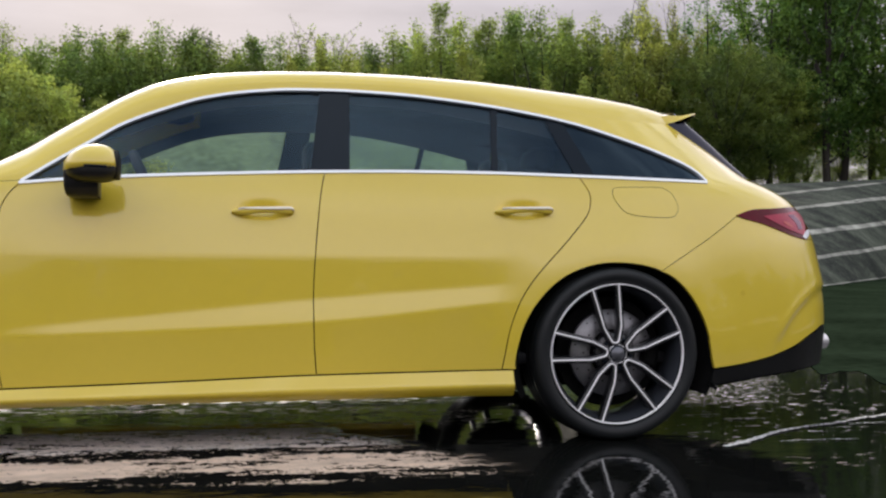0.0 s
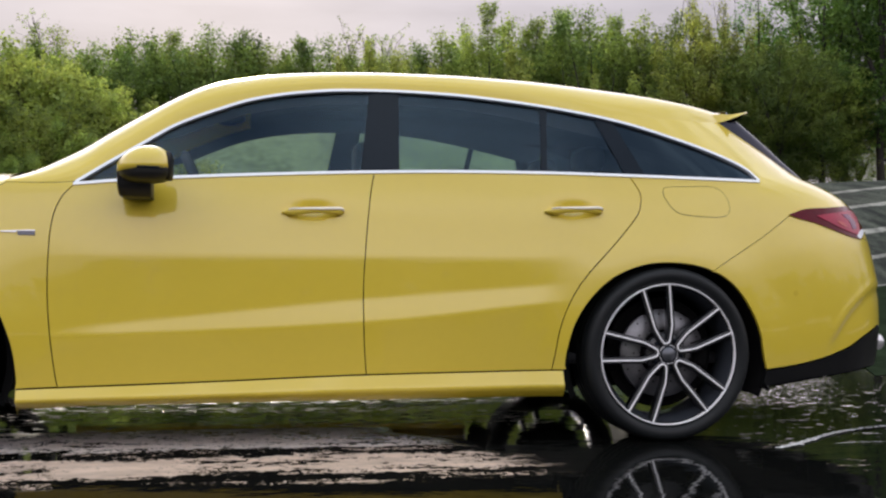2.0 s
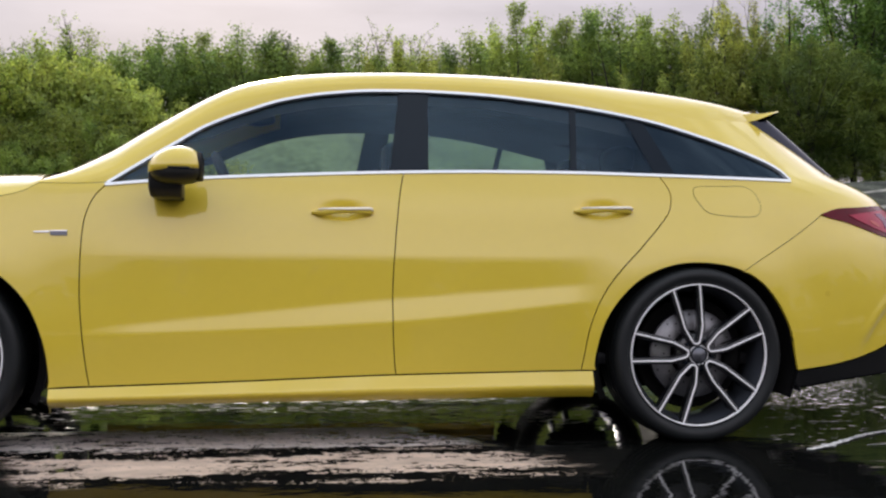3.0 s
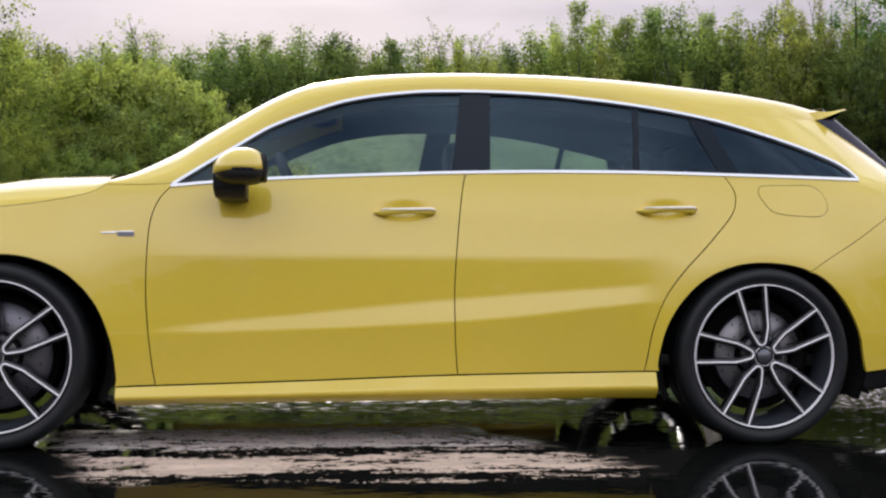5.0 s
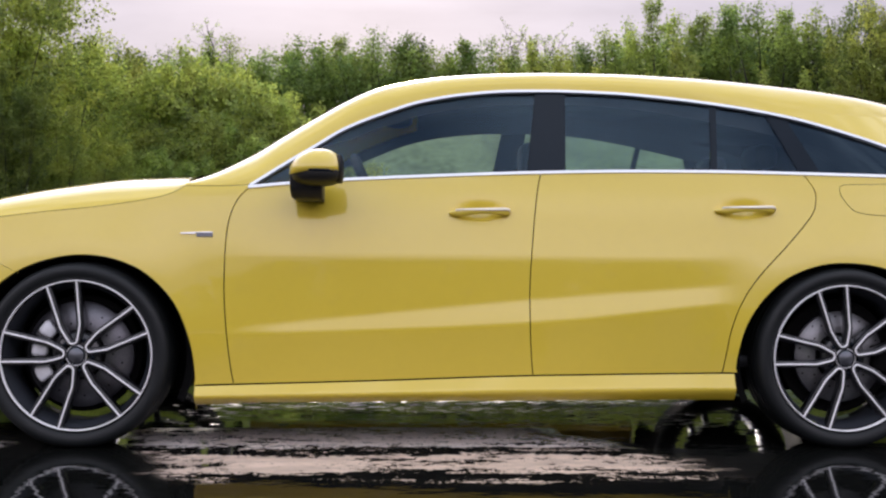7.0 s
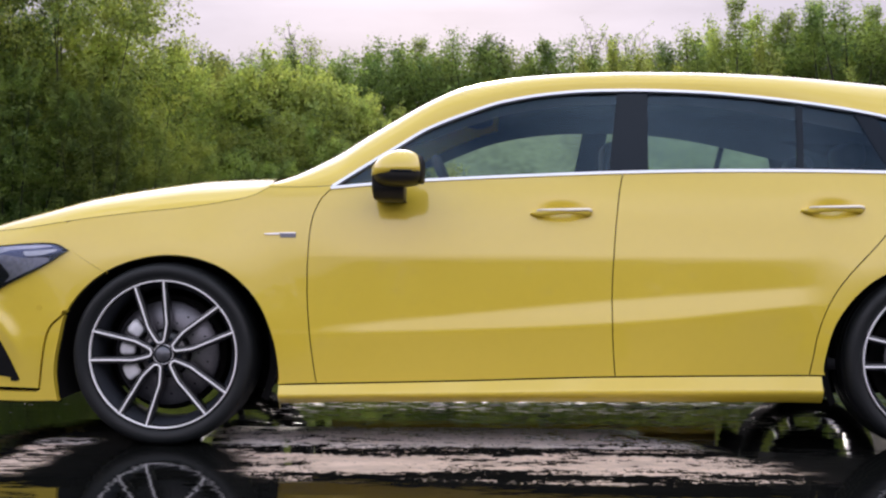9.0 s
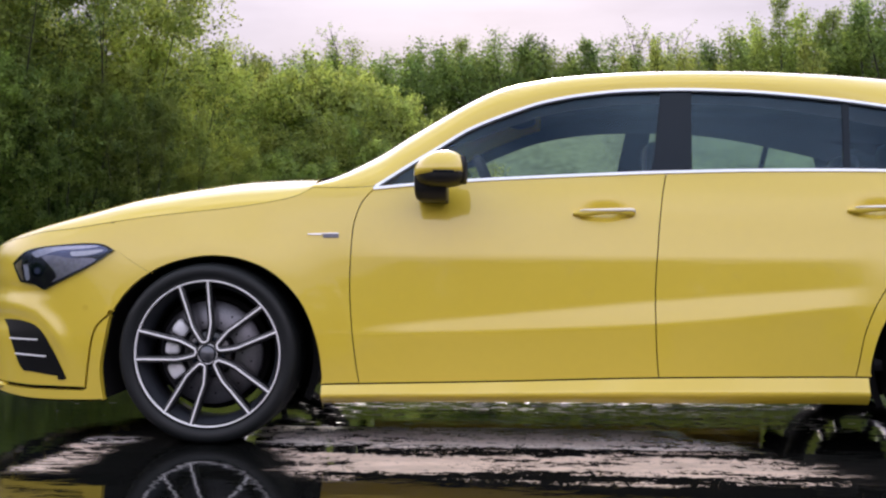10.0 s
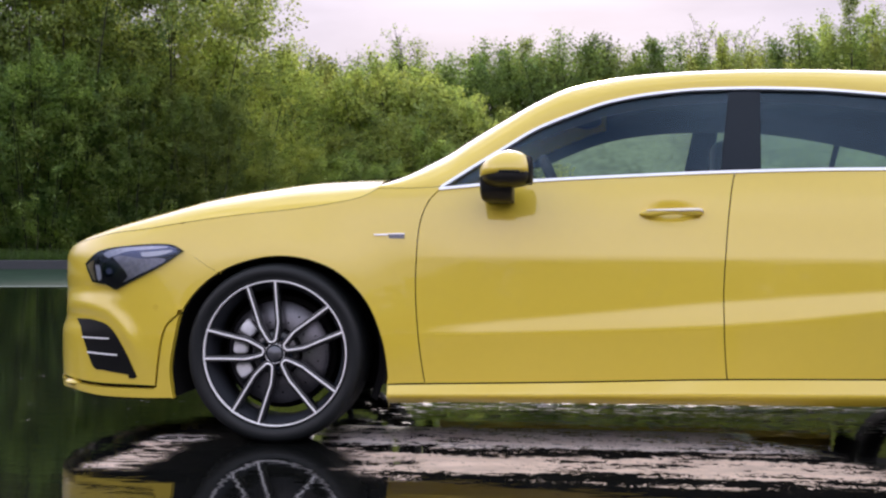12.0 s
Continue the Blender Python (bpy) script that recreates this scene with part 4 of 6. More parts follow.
def skin_bmesh(poly, off=0.0, gap=0.002, flange=0.014, step=0.03, zstep=0.02, far=False):
    """A sheet over the outline poly (x, z) on the skin, moved inwards by off, with its edge turned in."""
    poly = tidy(poly)
    if gap:
        poly = shrink(poly, gap)
    flat = [(unroll(x, z), z) for x, z in poly]
    bm = bmesh.new()
    bm.faces.new([bm.verts.new((u, 0, z)) for u, z in flat])
    lo_u, hi_u = min(p[0] for p in flat), max(p[0] for p in flat)
    lo_z, hi_z = min(p[1] for p in flat), max(p[1] for p in flat)
    for axis, lo, hi, st in ((0, lo_u, hi_u, step), (2, lo_z, hi_z, zstep)):
        k = math.floor(lo / st) + 1
        while k * st < hi - 1e-4:
            no = (1, 0, 0) if axis == 0 else (0, 0, 1)
            bmesh.ops.bisect_plane(bm, geom=bm.verts[:] + bm.edges[:] + bm.faces[:], dist=1e-5, plane_co=tuple(k * st * c for c in no), plane_no=no)
            k += 1
    place = off if callable(off) else (lambda x, z: off)
    for v in bm.verts:
        x, z = reroll(v.co.x, v.co.z), v.co.z
        v.co = (x, float(skin(x, z)) + place(x, z), z)
    bmesh.ops.recalc_face_normals(bm, faces=bm.faces)
    if sum(f.normal.y * f.calc_area() for f in bm.faces) > 0:
        bmesh.ops.reverse_faces(bm, faces=bm.faces)
    if flange:
        rim = [e for e in bm.edges if e.is_boundary]
        bm.normal_update()
        inward = {v: -v.normal.copy() for e in rim for v in e.verts}
        r = bmesh.ops.extrude_edge_only(bm, edges=rim)
        made = [g for g in r["geom"] if isinstance(g, bmesh.types.BMVert)]
        for v in made:
            near = min((e.other_vert(v) for e in v.link_edges if e.other_vert(v) in inward), key=lambda w: (w.co - v.co).length)
            v.co = v.co + inward[near] * flange
        for e in rim:
            e.smooth = False
    if far:
        bmesh.ops.transform(bm, matrix=Matrix.Translation((0, 2 * MID, 0)) @ Matrix.Diagonal((1, -1, 1, 1)), verts=bm.verts)
        bmesh.ops.reverse_faces(bm, faces=bm.faces)
    return bm


car = thing("estate_car", "yellow five-door sports estate car parked on wet asphalt", "car")
CLOSED = []      # outlines that the near-black gap sheet lies behind


def both_sides(name, poly, mat, label="", shell=True, parent=None, **how):
    if shell:
        CLOSED.append(poly)
    made = []
    for far in (False, True):
        made.append(part(name, skin_bmesh(poly, far=far, **how), mat, parent or car, label))
    return made


# outlines, near side
HOODLINE = spline([(0.364, 0.924), (0.304, 0.892), (0.201, 0.868), (0.057, 0.846), (-0.152, 0.823), (-0.344, 0.797), (-0.501, 0.772), (-0.638, 0.757), (-0.745, 0.735), (-0.859, 0.710), (-0.926, 0.688), (float(nose_x(0.671)), 0.671)])
FRONT_DOOR_EDGE = spline([(0.590, 0.921), (0.547, 0.871), (0.520, 0.795), (0.511, 0.685), (0.510, 0.545), (0.520, 0.405), (0.535, 0.287), (0.546, 0.226)])
DOOR_SPLIT = spline([(1.631, 0.981), (1.615, 0.901), (1.598, 0.748), (1.587, 0.588), (1.587, 0.427), (1.594, 0.307), (1.599, 0.260)])
REAR_DOOR_EDGE = spline([(2.596, 0.990), (2.631, 0.933), (2.634, 0.890), (2.613, 0.836), (2.528, 0.739), (2.416, 0.622), (2.350, 0.528), (2.308, 0.424), (2.288, 0.321), (2.278, 0.271)])
door_low = curve([(0.404, 0.221), (1.052, 0.241), (1.594, 0.260), (2.331, 0.271)])
sill_low = curve([(0.405, 0.155), (1.052, 0.162), (1.655, 0.167), (2.338, 0.171)])
FRONT_ARCH = spline([(-0.373, 0.152), (-0.385, 0.259), (-0.367, 0.372), (-0.340, 0.475), (-0.269, 0.566), (-0.179, 0.628), (-0.075, 0.663), (0.026, 0.674), (0.133, 0.659), (0.240, 0.610), (0.334, 0.514), (0.389, 0.390), (0.410, 0.275), (0.413, 0.157)])
REAR_ARCH = spline([(2.325, 0.173), (2.327, 0.269), (2.334, 0.340), (2.366, 0.444), (2.430, 0.538), (2.516, 0.611), (2.626, 0.654), (2.738, 0.664), (2.856, 0.649), (2.953, 0.609), (3.029, 0.532), (3.086, 0.424), (3.109, 0.313), (3.121, 0.264)])
BUMPER_SEAM = spline([(-0.339, 0.476), (-0.400, 0.424), (-0.422, 0.371), (-0.436, 0.288), (-0.448, 0.196)])
top_line = curve([(0.588, 0.930), (0.704, 1.009), (0.814, 1.080), (0.927, 1.152), (1.084, 1.219), (1.204, 1.260), (1.369, 1.291), (1.536, 1.306), (1.707, 1.309), (1.923, 1.303), (2.141, 1.285), (2.363, 1.257), (2.586, 1.216), (2.808, 1.152), (2.990, 1.087), (3.100, 1.031), (3.138, 0.982)])
edge_line = curve([(0.364, 0.924), (0.477, 0.924), (0.588, 0.930), (0.704, 1.009), (0.814, 1.080), (0.927, 1.152), (1.084, 1.219), (1.204, 1.260), (1.369, 1.291), (1.536, 1.306), (1.707, 1.309), (1.923, 1.303), (2.141, 1.285), (2.363, 1.259), (2.527, 1.241), (2.729, 1.225), (2.935, 1.222), (3.079, 1.227)])
outline_top = curve([(0.362, 0.950), (0.422, 0.975), (0.511, 1.016), (0.598, 1.056), (0.687, 1.111), (0.816, 1.186), (0.924, 1.246), (1.032, 1.296), (1.140, 1.331), (1.291, 1.364), (1.505, 1.380), (1.723, 1.386), (1.946, 1.385), (2.173, 1.377), (2.405, 1.365), (2.643, 1.345), (2.885, 1.315), (3.079, 1.285)])


def along(f, a, b, n=24):
    return [(float(x), float(f(x))) for x in np.linspace(a, b, n)]


def upto(line, stop):
    return [p for p in line if stop(p)]


def apart(x, z, line):
    """Signed distance from a line of (x, z): positive on its left."""
    best = (9.0, 1.0)
    for a, b in zip(line, line[1:]):
        dx, dz = b[0] - a[0], b[1] - a[1]
        t = min(max(((x - a[0]) * dx + (z - a[1]) * dz) / (dx * dx + dz * dz), 0), 1)
        d = math.hypot(x - a[0] - dx * t, z - a[1] - dz * t)
        if d < best[0]:
            best = (d, 1.0 if dx * (z - a[1]) - dz * (x - a[0]) > 0 else -1.0)
    return best[0] * best[1]


BROW = [(-0.86, 0.462), (-0.76, 0.468), (-0.66, 0.452), (-0.59, 0.405), (-0.53, 0.32), (-0.49, 0.23)]
FLICK = spline([(3.42, 0.395), (3.44, 0.426), (3.491, 0.482), (3.565, 0.536), (3.653, 0.572), (3.80, 0.590)], 4)


def front_relief(x, z):
    d = apart(x, z, BROW)
    ridge = -0.013 * math.exp(-((d - 0.012) / 0.030) ** 2) if d > 0.012 else -0.013 * math.exp(-((d - 0.012) / 0.016) ** 2)
    under = 0.010 * math.exp(-((z - 0.545) / 0.022) ** 2) * (1 - float(smooth(-0.66, -0.55, x)))
    return 0.0006 + ridge * (1 - float(smooth(-0.56, -0.48, x))) + under


def rear_relief(x, z):
    d = apart(x, z, FLICK)
    if x < 3.36:
        return 0.0
    fade = float(smooth(3.36, 3.46, x))
    return fade * (0.016 * min(max(-d / 0.016, 0.0), 1.0) * math.exp(min(d + 0.016, 0) / 0.16) - 0.006 * math.exp(-((d - 0.004) / 0.014) ** 2))


# wing, doors, quarter, bumpers
SEAM_FRONT = spline([(-0.371, 0.793), (-0.355, 0.738), (-0.333, 0.691), (-0.277, 0.650), (-0.210, 0.611)])
front_arch_wing = upto(FRONT_ARCH, lambda p: p[0] > -0.2)
both_sides("front_wing", upto(HOODLINE, lambda p: p[0] > -0.36)[::-1] + along(edge_line, 0.38, 0.588, 8) + FRONT_DOOR_EDGE + [(0.474, 0.224), (0.409, 0.221)] + upto(front_arch_wing, lambda p: p[0] < 0.39 or p[1] > 0.24)[::-1] + SEAM_FRONT[::-1][:-1], YELLOW)
front_doors = both_sides("front_door", along(belt, 0.594, 1.632) + DOOR_SPLIT[1:] + along(door_low, 1.594, 0.544, 20) + FRONT_DOOR_EDGE[::-1][1:-1], YELLOW, zstep=0.008)
rear_doors = both_sides("rear_door", along(belt, 1.634, 2.590) + REAR_DOOR_EDGE[1:] + along(door_low, 2.275, 1.598, 16) + DOOR_SPLIT[::-1][1:-1], YELLOW, zstep=0.008)
SEAM_REAR = spline([(2.901, 0.6325), (2.955, 0.667), (3.097, 0.752), (3.234, 0.846)]) + [(3.276, 0.838), (3.355, 0.822), (3.497, 0.780), (3.583, 0.762)]
tail_line = lambda a, b, n: [(float(tail_x(z)), float(z)) for z in np.linspace(a, b, n)]
nose_line = lambda a, b, n: [(float(nose_x(z)), float(z)) for z in np.linspace(a, b, n)]
arch_rear_front = upto(REAR_ARCH, lambda p: p[0] < 2.893 and p[1] > 0.28)
both_sides("rear_quarter", along(belt, 2.600, 3.118) + along(top_line, 3.128, 2.365, 36) + [(x, z + 0.0035) for x, z in along(edge_line, 2.375, 3.050, 24)] + spline([(3.063, 1.2275), (3.148, 1.173), (3.24, 1.122), (3.33, 1.072), (3.42, 1.022)], 4) + [(3.45, 1.018), (3.48, 1.015)] + tail_line(1.012, 0.768, 14) + SEAM_REAR[::-1] + arch_rear_front[::-1] + [(2.331, 0.271)] + REAR_DOOR_EDGE[::-1][:-1], YELLOW)
both_sides("rear_bumper", SEAM_REAR + tail_line(0.764, 0.41, 18) + spline([(3.672, 0.418), (3.576, 0.383), (3.466, 0.334), (3.283, 0.288), (3.121, 0.266)]) + upto(REAR_ARCH, lambda p: p[0] > 2.909 and p[1] > 0.28)[::-1], YELLOW, off=rear_relief, step=0.02, gap=0.0004)
both_sides("rear_diffuser", spline([(3.121, 0.260), (3.283, 0.283), (3.466, 0.329), (3.576, 0.377), (3.671, 0.413)]) + tail_line(0.405, 0.25, 8) + spline([(3.621, 0.256), (3.513, 0.245), (3.346, 0.229), (3.184, 0.206), (3.118, 0.200), (3.106, 0.192)]), BLACK, "black plastic rear diffuser", off=0.008, flange=0.05)
both_sides("front_bumper", upto(HOODLINE, lambda p: p[0] < -0.352) + nose_line(0.667, 0.205, 20) + [(-0.936, 0.208), (-0.800, 0.201), (-0.670, 0.196), (-0.557, 0.197)] + BUMPER_SEAM[::-1] + upto(FRONT_ARCH, lambda p: p[0] < -0.200 and p[1] > 0.485) + [(x + 0.006, z) for x, z in SEAM_FRONT[::-1]], YELLOW, gap=0.0022, off=front_relief, step=0.02)
both_sides("bumper_lip", spline([(-0.373, 0.154), (-0.495, 0.149), (-0.675, 0.149), (-0.831, 0.163)]) + nose_line(0.150, 0.182, 4) + [(-0.936, 0.200), (-0.799, 0.191), (-0.670, 0.186), (-0.556, 0.187), (-0.456, 0.188)] + [(x + 0.006, z) for x, z in BUMPER_SEAM[::-1]] + upto(FRONT_ARCH, lambda p: p[0] < -0.33 and p[1] < 0.48)[::-1], YELLOW, off=-0.006, gap=0.003, flange=0.03)


def sill_shape(x, z):
    h = (z - float(sill_low(x))) / (float(door_low(x)) - float(sill_low(x)))
    return -0.004 - 0.026 * (1 - h) / 0.55 if h > 0.45 else -0.030 + 0.040 * ((0.45 - h) / 0.45) ** 1.5


SILL = along(door_low, 0.411, 2.320, 30) + [(2.322, 0.24), (2.324, 0.20)] + along(sill_low, 2.325, 0.411, 30)
for far in (False, True):
    part("side_sill", skin_bmesh(SILL, off=sill_shape, zstep=0.008, flange=0.04 if far else 0.15, gap=0.003, far=far), YELLOW, car)

# hood, roof, windscreen, spoiler, rear glass
hood_mid = curve([(-1.037, 0.684), (-0.967, 0.716), (-0.874, 0.735), (-0.758, 0.776), (-0.641, 0.811), (-0.527, 0.846), (-0.411, 0.880), (-0.297, 0.911), (-0.069, 0.950), (0.155, 0.976), (0.445, 0.984)])


def bezier(a, b, c, d, t):
    s = 1 - t
    return tuple(s**3 * a[i] + 3 * s * s * t * b[i] + 3 * s * t * t * c[i] + t**3 * d[i] for i in range(3))


def mirrored(row):
    return row + [(x, 2 * MID - y, z) for x, y, z in row[::-1][1:]]


bm = bmesh.new()
rows = []
x_end = HOODLINE[-1][0]
for i, (x, z) in enumerate(HOODLINE):
    x = max(x, x_end)
    y = float(skin(x, z)) + 0.002
    u = (x - x_end) / (0.364 - x_end)
    xc = x_end + (0.455 - x_end) * u ** 1.02
    zc = max(float(hood_mid(xc)), z)
    a, d = (x, y, z), (xc, MID, zc)
    b = (x + (xc - x) * 0.10, y + (MID - y) * 0.06, z + (zc - z) * 0.80)
    c = (x + (xc - x) * 0.75, y + (MID - y) * 0.40, zc)
    rows.append(mirrored([bezier(a, b, c, d, t) for t in np.linspace(0, 1, 18)]))
grid(bm, rows)
bmesh.ops.remove_doubles(bm, verts=bm.verts, dist=1e-5)
bmesh.ops.recalc_face_normals(bm, faces=bm.faces)
part("bonnet", bm, YELLOW, car)

stations = np.concatenate([np.linspace(0.364, 1.15, 30), np.linspace(1.18, 3.075, 48)])


def section(x):
    z = float(edge_line(x))
    y = float(skin(x, z))
    zs = float(outline_top(x)) + 0.017 * float(smooth(0.42, 0.62, x) * (1 - smooth(0.95, 1.3, x)))
    h = zs - z
    k = float(smooth(0.45, 1.1, x))
    zc = zs + 0.004 + 0.020 * k
    a, d = (x, y, z), (x - 0.03 * (1 - k), MID, zc)
    rear = float(smooth(2.2, 2.6, x))
    b = (x, y + (0.30 - 0.06 * k + 0.30 * rear) * h, z + h * (0.88 + 0.16 * k - 0.10 * rear))
    c = (x - 0.015 * (1 - k), y + 0.22 - 0.13 * k, zc - 0.004)
    return [bezier(a, b, c, d, t) for t in np.linspace(0, 1, 25)]


SECTIONS = [(float(x), section(x)) for x in stations]
SPLIT = 15
bm = bmesh.new()
grid(bm, [mirrored(s) for x, s in SECTIONS if x >= 1.15])
for side in (0, 1):
    strip = [s[: SPLIT + 1] for x, s in SECTIONS if x <= 1.1501]
    grid(bm, [[(x, 2 * MID - y, z) for x, y, z in s] for s in strip] if side else strip)
bmesh.ops.remove_doubles(bm, verts=bm.verts, dist=1e-4)
bmesh.ops.recalc_face_normals(bm, faces=bm.faces)
part("roof", bm, YELLOW, car)
bm = bmesh.new()
wide = []
for x, s in SECTIONS:
    if x <= 1.1501:
        row = s[SPLIT:]
        wide.append([(px, py, pz - 0.004) for px, py, pz in mirrored(row)])
grid(bm, wide)
bmesh.ops.recalc_face_normals(bm, faces=bm.faces)
part("windscreen", bm, GLASS_SCREEN, car, "curved glass windscreen")
# rear spoiler, running on from the roof
def roof_z(x, y):
    row = section(min(x, 3.075))
    return float(np.interp(y, [p[1] for p in row], [p[2] for p in row])) - 0.12 * max(x - 3.075, 0)


bm = bmesh.new()
rows = []
for y in np.linspace(0.352, 2 * MID - 0.352, 40):
    yy = min(y, 2 * MID - y)
    k = (yy - 0.352) / (MID - 0.352)
    tip = 3.187 + 0.05 * (1 - (1 - k) ** 2)
    zt = 1.2745 - 0.006 * k
    tops = [(x, y, roof_z(x, yy) - dip) for x, dip in ((2.98, 0.010), (3.03, 0.005), (3.064, 0.002), (3.078, 0.0008))]
    z1 = roof_z(3.075, yy)
    xm, zm = (3.075 + tip) / 2, min(z1 - 0.006, (z1 + zt) / 2 - 0.006)
    tops += [((1 - t) ** 2 * 3.078 + 2 * t * (1 - t) * xm + t * t * tip, y, (1 - t) ** 2 * z1 + 2 * t * (1 - t) * zm + t * t * zt) for t in (0.25, 0.5, 0.75)]
    rise_in = 0.15 * (yy - 0.338)
    rows.append(tops + [(tip, y, zt + 0.001), (tip + 0.002, y, zt - 0.003), (tip - 0.045, y, min(zt - 0.016 + rise_in, zt - 0.004)), (3.062, y, min(1.2315 + rise_in, z1 - 0.004)), (2.98, y, min(1.226 + rise_in, z1 - 0.014))])
grid(bm, rows, closed=True)
bmesh.ops.holes_fill(bm, edges=[e for e in bm.edges if e.is_boundary])
bmesh.ops.recalc_face_normals(bm, faces=bm.faces)
spoiler = part("roof_spoiler", bm, YELLOW, car, "yellow roof-edge spoiler")
for yo, yi, sgn in ((0.343, 0.352, 1), (2 * MID - 0.343, 2 * MID - 0.352, -1)):
    bm = bmesh.new()
    side_line = spline([(2.97, 1.2285), (3.02, 1.229), (3.070, 1.2310), (3.12, 1.247), (3.185, 1.2735)], 4)
    top_edge = spline([(2.97, 1.232), (3.02, 1.254), (3.075, 1.264), (3.12, 1.2645), (3.185, 1.2765)], 4)
    face = [[(x, yo, z) for x, z in side_line], [(x, yo + sgn * 0.34 * (z - 1.2305), z) for x, z in top_edge], [(x, yi + sgn * (0.34 * (z - 1.2305) + 0.02), z) for x, z in top_edge], [(x, yi + sgn * 0.02, z) for x, z in side_line]]
    grid(bm, face + [face[0]])
    bmesh.ops.remove_doubles(bm, verts=bm.verts, dist=1e-5)
    bmesh.ops.recalc_face_normals(bm, faces=bm.faces)
    part("side_fin", bm, YELLOW, spoiler, shade=False)
# rear glass
bm = bmesh.new()
rows = []
edge = spline([(3.063, 1.2255), (3.148, 1.173), (3.24, 1.122), (3.33, 1.072), (3.42, 1.022), (3.46, 1.004)], 4)
for a in np.linspace(0, 1, 24) ** 2.2:
    out_by = 0.060 * (1 - math.exp(-a / 0.03)) + 0.03 * a
    row = []
    for k, (x, z) in enumerate(edge):
        y = float(skin(x, z)) + 0.002
        o = out_by * (1.25 - 1.05 * k / (len(edge) - 1))
        row.append((x + o * 0.64, y + (MID - y) * a, z - 0.002 + o * 0.77))
    rows.append(row)
rows = rows + [[(x, 2 * MID - y, z) for x, y, z in r] for r in rows[::-1][1:]]
grid(bm, rows)
bmesh.ops.recalc_face_normals(bm, faces=bm.faces)
part("rear_glass", bm, REARGLASS, car, "dark rear window glass")

# near-black sheets behind the panels, so the gaps between them look shaded
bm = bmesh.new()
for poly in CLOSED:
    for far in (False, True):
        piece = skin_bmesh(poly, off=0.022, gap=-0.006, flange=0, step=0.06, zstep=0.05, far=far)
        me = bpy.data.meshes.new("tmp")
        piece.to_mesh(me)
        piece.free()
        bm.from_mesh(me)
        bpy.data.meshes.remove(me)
part("gap_shade", bm, SHADE, car, "near-black sheet that darkens the panel gaps")


# ---- side windows ----
def strip(lb, lt, rb, rt, low=0.010, high=0.012):
    bottom = [(x, float(belt(x)) + low) for x in np.linspace(lb, rb, 16)]
    top = [(x, float(top_line(x)) - high) for x in np.linspace(rt, lt, 22)]
    return bottom + top


both_sides("front_side_window", [(0.624, 0.937)] + strip(0.659, 0.659, 1.585, 1.634), GLASS_CLEAR, "clear tinted front side window", shell=False, off=0.012, gap=0, flange=0, step=0.05, zstep=0.05)
both_sides("rear_side_window", strip(1.723, 1.744, 2.260, 2.292), GLASS_DARK, "smoked rear side window", shell=False, off=0.012, gap=0, flange=0, step=0.05, zstep=0.05)
both_sides("rear_door_quarter_window", strip(2.280, 2.313, 2.590, 2.501), GLASS_DARK, "smoked quarter window", shell=False, off=0.012, gap=0, flange=0, step=0.05, zstep=0.05)
both_sides("luggage_window", strip(2.660, 2.571, 3.112, 3.104, high=0.006), GLASS_BLACK, "dark smoked luggage bay window", shell=False, off=0.012, gap=0, flange=0, step=0.05, zstep=0.05)
both_sides("centre_pillar_cover", strip(1.582, 1.632, 1.725, 1.746), GLOSSBLACK, "gloss black centre pillar cover", shell=False, off=0.006, gap=0.001, step=0.04, zstep=0.05)
both_sides("window_divider", strip(2.258, 2.290, 2.282, 2.315), GLOSSBLACK, "black window divider bar", shell=False, off=0.006, gap=0.0, step=0.04, zstep=0.05)
both_sides("rear_pillar_cover", strip(2.585, 2.498, 2.664, 2.574), GLOSSBLACK, "gloss black rear pillar cover", shell=False, off=0.008, gap=0, step=0.04, zstep=0.05)


def ribbon(line, width):
    out, inn = [], []
    for i, p in enumerate(line):
        a, b = Vector(line[max(i - 1, 0)]), Vector(line[min(i + 1, len(line) - 1)])
        d = (b - a).normalized()
        out.append((p[0] - d.y * width / 2, p[1] + d.x * width / 2))
        inn.append((p[0] + d.y * width / 2, p[1] - d.x * width / 2))
    return out + inn[::-1]


both_sides("window_top_trim", ribbon([(x, z - 0.005) for x, z in along(top_line, 0.592, 3.131, 110)], 0.0098), CHROME, "satin chrome window trim", shell=False, off=-0.004, gap=0, flange=0.012)
both_sides("window_base_trim", ribbon([(x, z + 0.002) for x, z in along(belt, 0.585, 3.130, 60)], 0.0100), CHROME, "satin chrome window trim", shell=False, off=-0.005, gap=0, flange=0.012)
both_sides("fuel_flap", spline([(2.727, 0.911), (2.726, 0.937), (2.747, 0.951), (2.840, 0.954), (2.928, 0.954), (2.972, 0.927), (2.990, 0.883), (2.980, 0.850), (2.940, 0.837), (2.824, 0.842), (2.767, 0.858), (2.727, 0.911)])[:-1], YELLOW, shell=False, off=-0.0012, gap=0.0018, flange=0.0)
both_sides("fuel_flap_gap", spline([(2.727, 0.911), (2.726, 0.937), (2.747, 0.951), (2.840, 0.954), (2.928, 0.954), (2.972, 0.927), (2.990, 0.883), (2.980, 0.850), (2.940, 0.837), (2.824, 0.842), (2.767, 0.858), (2.727, 0.911)])[:-1], SHADE, shell=False, off=-0.0006, gap=0.0, flange=0.0)

